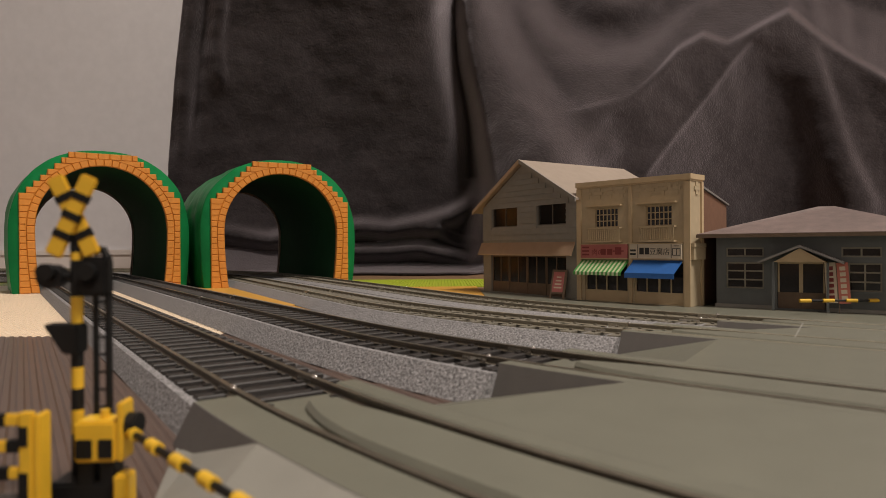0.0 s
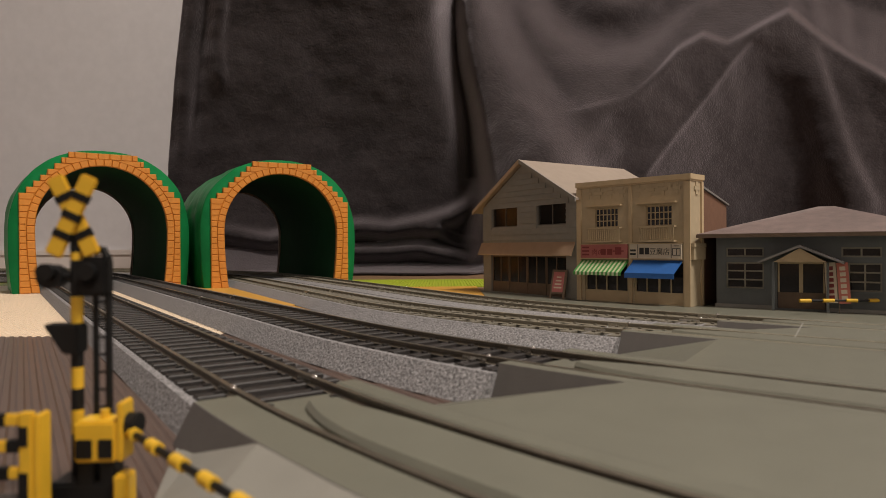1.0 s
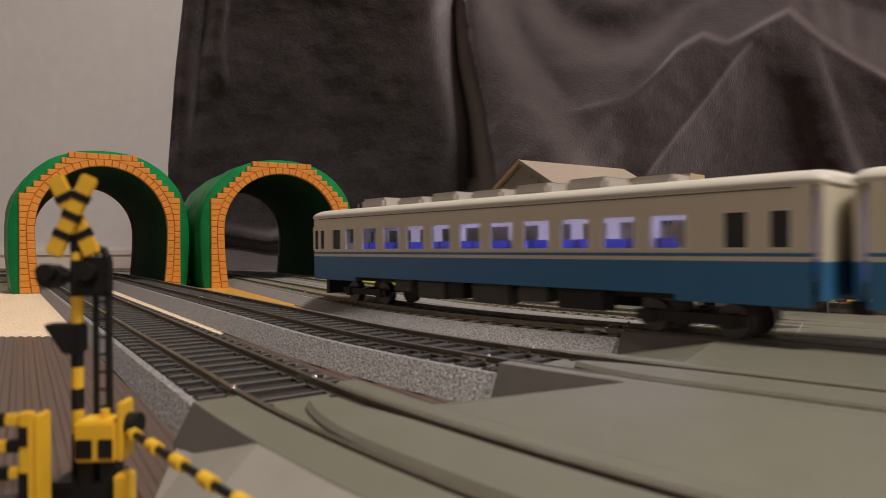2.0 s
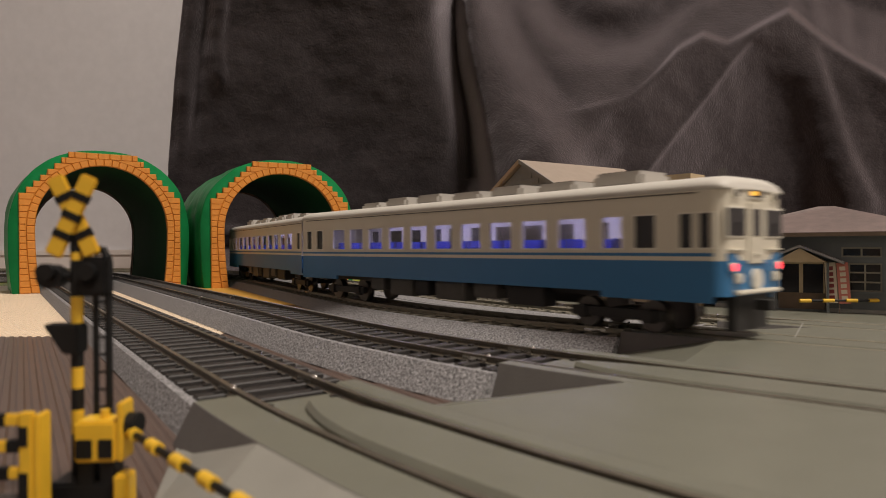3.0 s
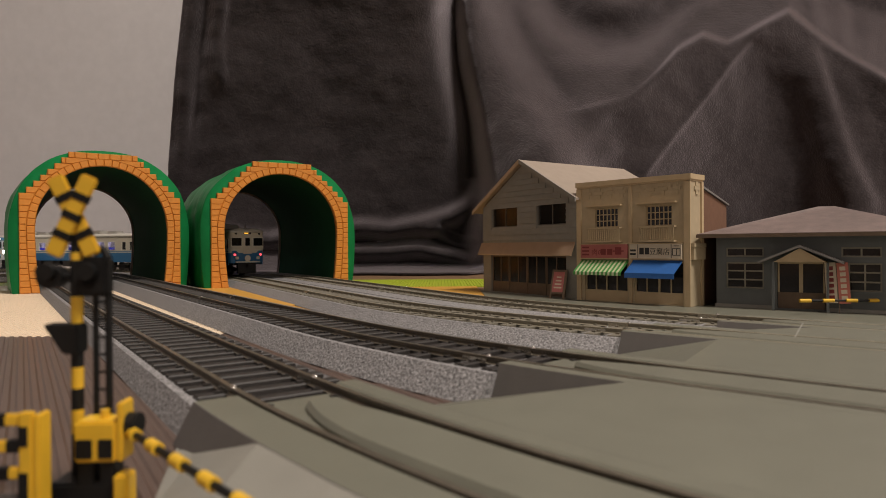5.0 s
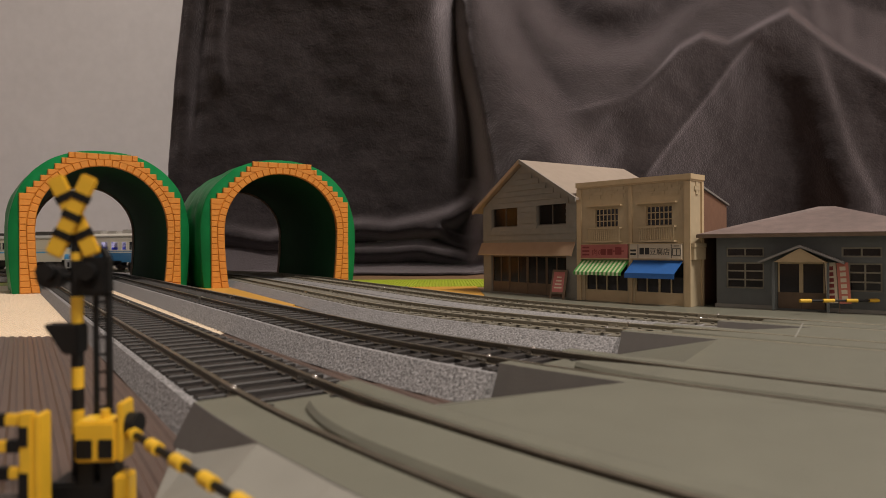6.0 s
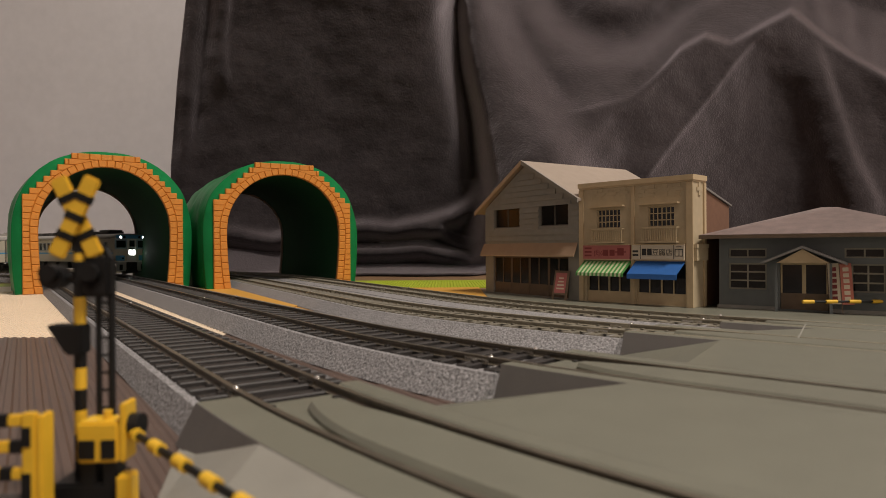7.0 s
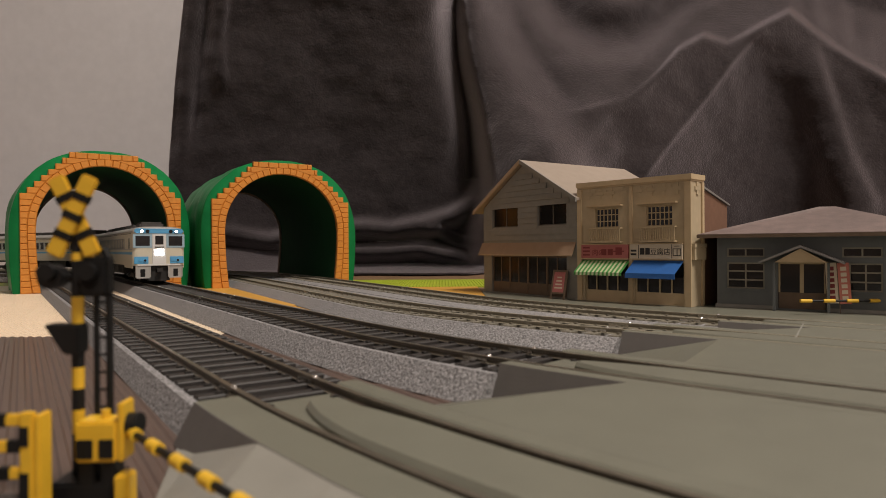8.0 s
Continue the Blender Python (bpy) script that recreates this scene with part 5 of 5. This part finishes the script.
def nose_commuter(car, sp, ye, e, tail):
    zs, st = sp["sill"], sp["stripe"]
    body = sp["body"]
    for x0, x1 in ((-17.2, -6.3), (6.3, 17.2)):
        fr = nose_local(car, "windscreen_frame", x0 - 0.5, zs + 2.7, x1 + 0.5, zs + 12.1, ye, e, 0.3, M["cream_light"], "pale windscreen surround")
        nose_local(car, "windscreen", x0, zs + 3.2, x1, zs + 11.6, ye, e, 0.45, M["pane"], "dark windscreen glass", parent=fr)
        nose_local(car, "wiper", (x0 + x1) / 2, zs + 3.2, (x0 + x1) / 2 + 0.4, zs + 7.4, ye, e, 0.8, M["black"], bev=0.05, parent=fr)
        nose_local(car, "handrail", x0 + 1, zs - 0.8, x1 - 1, zs - 0.4, ye, e, 0.7, M["cream_light"], bev=0.05)
    dr = nose_local(car, "gangway_door", -4.9, st - 1, 4.9, zs + 13.2, ye, e, 0.5, body)
    nose_local(car, "door_window", -2.8, zs + 3.2, 2.8, zs + 11.6, ye, e, 0.65, M["pane"], parent=dr)
    nose_local(car, "door_handle", -1.2, zs - 2.2, 1.2, zs - 1.7, ye, e, 1.0, M["cream_light"], bev=0.05, parent=dr)
    sg = nose_local(car, "destination_box", -5, zs + 14.2, 5, zs + 17.8, ye, e, 0.4, M["cream_light"])
    nose_local(car, "destination_blind", -4.4, zs + 14.7, 4.4, zs + 17.3, ye, e, 0.55, M["blind"], "dark destination blind", parent=sg)
    nose_local(car, "blind_text", -3.6, zs + 15.4, 0.6, zs + 16.6, ye, e, 0.62, M["glow_amber"], "glowing amber lettering", bev=0.05, parent=sg)
    for x in (-12.6, 12.6):
        hl = part("headlight", rods(((x, ye - e * 0.6, zs + 15.6), (x, ye + e * 0.9, zs + 15.6), 1.5, 16)), M["cream_light"], car)
        part("headlight_lens", rods(((x, ye + e * 0.5, zs + 15.6), (x, ye + e * 1.0, zs + 15.6), 1.1, 16)), M["pane"], hl, "unlit dark lens")
        tl = part("tail_light", rods(((x * 1.12, ye - e * 0.6, st - 1.8), (x * 1.12, ye + e * 0.9, st - 1.8), 1.4, 16)), M["cream_light"], car)
        part("tail_lens", rods(((x * 1.12, ye + e * 0.6, st - 1.8), (x * 1.12, ye + e * 1.05, st - 1.8), 1.1, 16)), M["glow_red"] if tail else M["lens_red"], tl, "red tail light lens")
        nose_local(car, "jumper_box", x * 0.92 - 1.8, st - 6.6, x * 0.92 + 1.8, st - 3.6, ye, e, 1.4, M["cream_light"], bev=0.5)
    # blue swoosh above the band at each side
    for sgn in (-1, 1):
        bm = bmesh.new()
        yy = ye + e * 0.12
        pts = [(sgn * 5.5, st - 3.5), (sgn * 16.6, st - 3.5), (sgn * 16.6, st + 2.2), (sgn * 12.0, st + 2.2), (sgn * 8.5, st - 1.2), (sgn * 5.5, st - 1.2)]
        va = [bm.verts.new((px * MM, (ye - e * 0.3) * MM, pz * MM)) for px, pz in pts]
        vb = [bm.verts.new((px * MM, yy * MM, pz * MM)) for px, pz in pts]
        bm.faces.new(vb)
        for i in range(6):
            j = (i + 1) % 6
            bm.faces.new((va[i], va[j], vb[j], vb[i]))
        bmesh.ops.recalc_face_normals(bm, faces=bm.faces)
        part("blue_corner", bm, sp["lower"], car)
    bm = bmesh.new()
    rod(bm, (0, ye - e * 0.4, st - 5.6), (0, ye + e * 1.0, st - 5.6), 3.1, 20)
    part("headboard", bm, M["cream_light"], car, "pale round coupling plate")
    nose_local(car, "bumper", -13.5, sp["skirt"] + 0.4, 13.5, sp["skirt"] + 1.7, ye, e, 1.8, M["cream_light"], "pale bumper rail", 0.4)
    part("snow_plough", boxed((-10, min(ye - e * 4, ye - e * 1), 3, 10, max(ye - e * 4, ye - e * 1), sp["skirt"])), M["under"], car)
    part("whistle", rods(((4, ye - e * 12, sp["top"] - 0.5), (4, ye - e * 12, sp["top"] + 3.6), 0.6)), M["under_grey"], car)


def nose_express(car, sp, ye, e, tail):
    zs, st = sp["sill"], sp["stripe"]
    bl = M["express_blue"]
    nose_local(car, "roof_brow", -17.6, sp["gutter"] - 0.6, 17.6, sp["gutter"] + 3.2, ye, e, 0.5, bl, "light blue brow above the windscreens", 0.8)
    for x0, x1 in ((-18, -5.8), (5.8, 18)):
        fr = nose_local(car, "windscreen_frame", x0 - 0.7, zs + 0.2, x1 + 0.7, zs + 10.9, ye, e, 0.35, M["surround_blue"], "blue-grey windscreen surround")
        nose_local(car, "windscreen", x0 + 0.8, zs + 1.6, x1 - 0.8, zs + 9.6, ye, e, 0.55, M["pane"], "dark windscreen glass", parent=fr)
        nose_local(car, "blue_corner", min(x0, x1) if x0 < 0 else x0 + 2, st - 6.6, max(x0, x1) - (2 if x0 < 0 else 0), st - 1.0, ye, e, 0.4, bl, "light blue corner patch")
        c = (x0 + x1) / 2
        tl = part("tail_light", rods(((c - 1.6, ye, st - 4.0), (c - 1.6, ye + e * 1.0, st - 4.0), 1.3, 14)), bl, car)
        part("tail_lens", rods(((c - 1.6, ye + e * 0.9, st - 4.0), (c - 1.6, ye + e * 1.1, st - 4.0), 0.9, 14)), M["pane"], tl)
        nose_local(car, "tail_box", c + 0.4, st - 5.0, c + 3.2, st - 2.8, ye, e, 0.9, bl, bev=0.3)
        sk = nose_local(car, "front_skirt", x0 + (1 if x0 < 0 else 0.5), 4.2, x1 - (0.5 if x0 < 0 else 1), sp["skirt"] + 0.5, ye, e, 0.2, M["silver"], "silver front skirt", 0.8)
        nose_local(car, "skirt_step", c - 1.8, 5.4, c + 1.8, 11.4, ye, e, 0.45, M["black"], parent=sk)
    dr = nose_local(car, "gangway_door", -5, sp["skirt"] + 1, 5, zs + 10.8, ye, e, 0.7, M["silver_lit"], "silver gangway door, lightened as if lit")
    nose_local(car, "door_window", -3.2, zs + 2.6, 3.2, zs + 9.8, ye, e, 0.9, M["pane"], parent=dr)
    nose_local(car, "head_sign", -3.4, st - 0.2, 3.4, zs - 0.8, ye, e, 1.1, M["glow_white"], "bright white lit train name board", 0.4, dr)
    nose_local(car, "chevron", -3.4, zs + 0.4, 3.4, zs + 1.2, ye, e, 0.95, M["black"], bev=0.1, parent=dr)
    for x in (-12.4, 12.4):
        hl = part("headlight", rods(((x, ye, sp["gutter"] + 1.0), (x, ye + e * 1.0, sp["gutter"] + 1.0), 1.4, 16)), M["frame_grey"], car)
        part("headlight_lens", rods(((x, ye + e * 0.8, sp["gutter"] + 1.0), (x, ye + e * 1.2, sp["gutter"] + 1.0), 1.0, 16)), M["glow_white"], hl, "lit warm white headlight")
        part("marker_light", rods(((x * 0.68, ye, sp["gutter"] + 1.0), (x * 0.68, ye + e * 0.9, sp["gutter"] + 1.0), 1.4, 16)), M["black"], car)
    nose_local(car, "bumper", -15.5, sp["skirt"] - 0.2, 15.5, sp["skirt"] + 1.0, ye, e, 0.9, M["silver_lit"], bev=0.3)
    part("snow_plough", boxed((-8, min(ye - e * 5, ye - e * 2), 2, 8, max(ye - e * 5, ye - e * 2), sp["skirt"])), M["under"], car)


# from the cab end: cab, vestibule, door, lavatory and ten seat windows, then the two at the inner end: kind, place, width
LOCAL_WINDOWS = [("cab", -122.4, 4.6), ("cab", -116, 4.0), ("door", -102.2, 7.4), ("seat", -90, 7.2)] + [("seat", -73.4 + 17.4 * i, 11.6) for i in range(10)] + [("cab", 104, 6.4), ("cab", 116, 5.2)]
LOCAL_UNITS = [(71, 17, 15, 2.8), (45.5, 18, 18, 3.8), (20, 18, 18, 3.8), (-5.5, 19, 16, 3.2), (-31, 18, 18, 3.8), (-56.5, 19, 16, 3.2), (-84.5, 20, 18, 4.4)]
LOCAL = dict(length=255, width=37.8, label="cream and blue model diesel railcar with lit windows", group="local train cars", skirt=13.4, stripe=23.6, sill=27.4, window_top=37.4, gutter=44.0, top=48.8,
             body=M["cream"], lower=M["blue"], lines=[(24.9, 25.9, M["blue"])], windows=LOCAL_WINDOWS, lit=True, roof=M["roof_cream"], gutter_mat=M["under_grey"], unit_mat=M["unit_grey"],
             units=LOCAL_UNITS,
             boxes=[(-48, 20, 7.5), (-26, 14, 6.0), (-4, 20, 8), (16, 10, 7), (32, 18, 8), (52, 12, 6)], nose=nose_commuter)
EXPRESS = dict(length=258, width=37.8, label="cream and light blue model express railcar with dark windows", group="express train cars", skirt=14.0, stripe=22.0, sill=27.5, window_top=35.0, gutter=39.5, top=44.5,
               body=M["express_cream"], lower=M["express_cream"], lines=[(22.6, 24.4, M["express_blue"]), (26.2, 26.8, M["frame_grey"])],
               windows=[("door", 112, 6.0)] + [("seat", 84 - 9.8 * i, 7.4) for i in range(17)] + [("door", -112, 6.0)], lit=False, roof=M["silver"],
               gutter_mat=M["under_grey"], unit_mat=M["unit_dark"], units=[(88, 22, 18, 4.2), (58, 20, 22, 2.8), (34, 20, 22, 2.8), (10, 20, 22, 2.8), (-14, 20, 22, 2.8), (-38, 20, 22, 2.8), (-62, 20, 22, 2.8), (-86, 20, 22, 2.8)],
               boxes=[(-46, 26, 8), (-14, 22, 8), (14, 20, 8), (44, 24, 8)], nose=nose_express)

LEADING = dict(LOCAL, windows=[(k, -c, w) for k, c, w in LOCAL_WINDOWS], units=[(-q[0], *q[1:]) for q in LOCAL_UNITS])
LOCAL_CARS = [build_car(LEADING, cab_front=True), build_car(LOCAL, cab_rear=True)]
EXPRESS_CARS = [build_car(EXPRESS, cab_front=True), build_car(EXPRESS), build_car(EXPRESS)]


def smooth(rows, t):
    """A monotone smooth curve through (time, value) rows."""
    ts, vs = [r[0] for r in rows], [r[1] for r in rows]
    n = len(rows)
    sl = [(vs[i + 1] - vs[i]) / (ts[i + 1] - ts[i]) for i in range(n - 1)]
    m = [sl[0]] + [(sl[i - 1] + sl[i]) / 2 for i in range(1, n - 1)] + [sl[-1]]
    i = max(0, min(n - 2, sum(1 for q in ts if q <= t) - 1))
    h = ts[i + 1] - ts[i]
    k = (t - ts[i]) / h
    return (2 * k ** 3 - 3 * k ** 2 + 1) * vs[i] + (k ** 3 - 2 * k ** 2 + k) * h * m[i] + (-2 * k ** 3 + 3 * k ** 2) * vs[i + 1] + (k ** 3 - k ** 2) * h * m[i + 1]


def car_pose(key, s, half_base, way):
    """A car whose two bogies ride on the track about s; way 1: leading end along the track, -1: against it."""
    a, b = TRACKS[key].at(s + half_base), TRACKS[key].at(s - half_base)
    h = math.degrees(math.atan2(-(a[0] - b[0]), a[1] - b[1]))
    return pose((a[0] + b[0]) / 2 * MM, (a[1] + b[1]) / 2 * MM, (RAIL_TOP + RISE[key]) * MM, 0, 0, h if way > 0 else h + 180)


# ---- bricks and sleepers ----
for tunnel_portal in TUNNELS:
    portal_bricks(tunnel_portal)
SLEEPER = sleeper_mesh(M["sleeper"])
SLEEPER_PALE = sleeper_mesh(M["sleeper_pale"])
for key in "abcd":
    tr, s = TRACKS[key], CROSS_END[key] - 6
    end = {"a": 1100, "b": 1250, "c": 1500, "d": 1600}[key]
    verts, faces = [], []
    while s < end:
        x, y, h = tr.at(s)
        m = pose(x * MM, y * MM, RISE[key] * MM, 0, 0, math.degrees(h))
        if s < 120:
            sl = new("sleeper", SLEEPER_PALE if key in "cd" else SLEEPER)
            sl.parent = TRACK_OBS[key]
            sl.matrix_local = m
        else:
            k = len(verts)
            verts += [m @ v.co for v in SLEEPER.vertices]
            faces += [tuple(k + i for i in p.vertices) for p in SLEEPER.polygons]
        s += 8.8
    me = bpy.data.meshes.new("far_sleepers")
    me.from_pydata(verts, [], faces)
    me.materials.append(M["sleeper_pale" if key in "cd" else "sleeper"])
    rest = new("far_sleepers", me)
    rest.parent = TRACK_OBS[key]
    tagged(rest, kind="stuff")


# s of the local train's rear end and of the express's front end on their tracks, by time
LOCAL_REAR = [(0.0, -1383), (1.1, -1061), (1.5, -951), (1.7, -890), (3.0, -521), (3.5, -388), (4.0, -238), (4.5, -98), (5.8, 226), (6.2, 314), (7.0, 492), (8.0, 714)]
EXPRESS_FRONT = [(0.0, 700), (3.0, 520), (5.0, 295), (5.8, 196), (6.2, 142), (6.5, 99), (6.8, 52), (7.2, -20), (7.5, -90), (7.8, -158), (8.0, -203)]


def motions():
    for i, car in enumerate(LOCAL_CARS):
        rows = []
        for k in range(81):
            s = smooth(LOCAL_REAR, k / 10) + (128 if i == 1 else 385.5)
            rows.append((k / 10, car_pose("c", s, 86, 1)))
        walk(car, rows)
    for i, car in enumerate(EXPRESS_CARS):
        rows = []
        for k in range(81):
            s = smooth(EXPRESS_FRONT, k / 10) + 131 + 263 * i
            rows.append((k / 10, car_pose("b", s, 88, -1)))
        walk(car, rows)


motions()
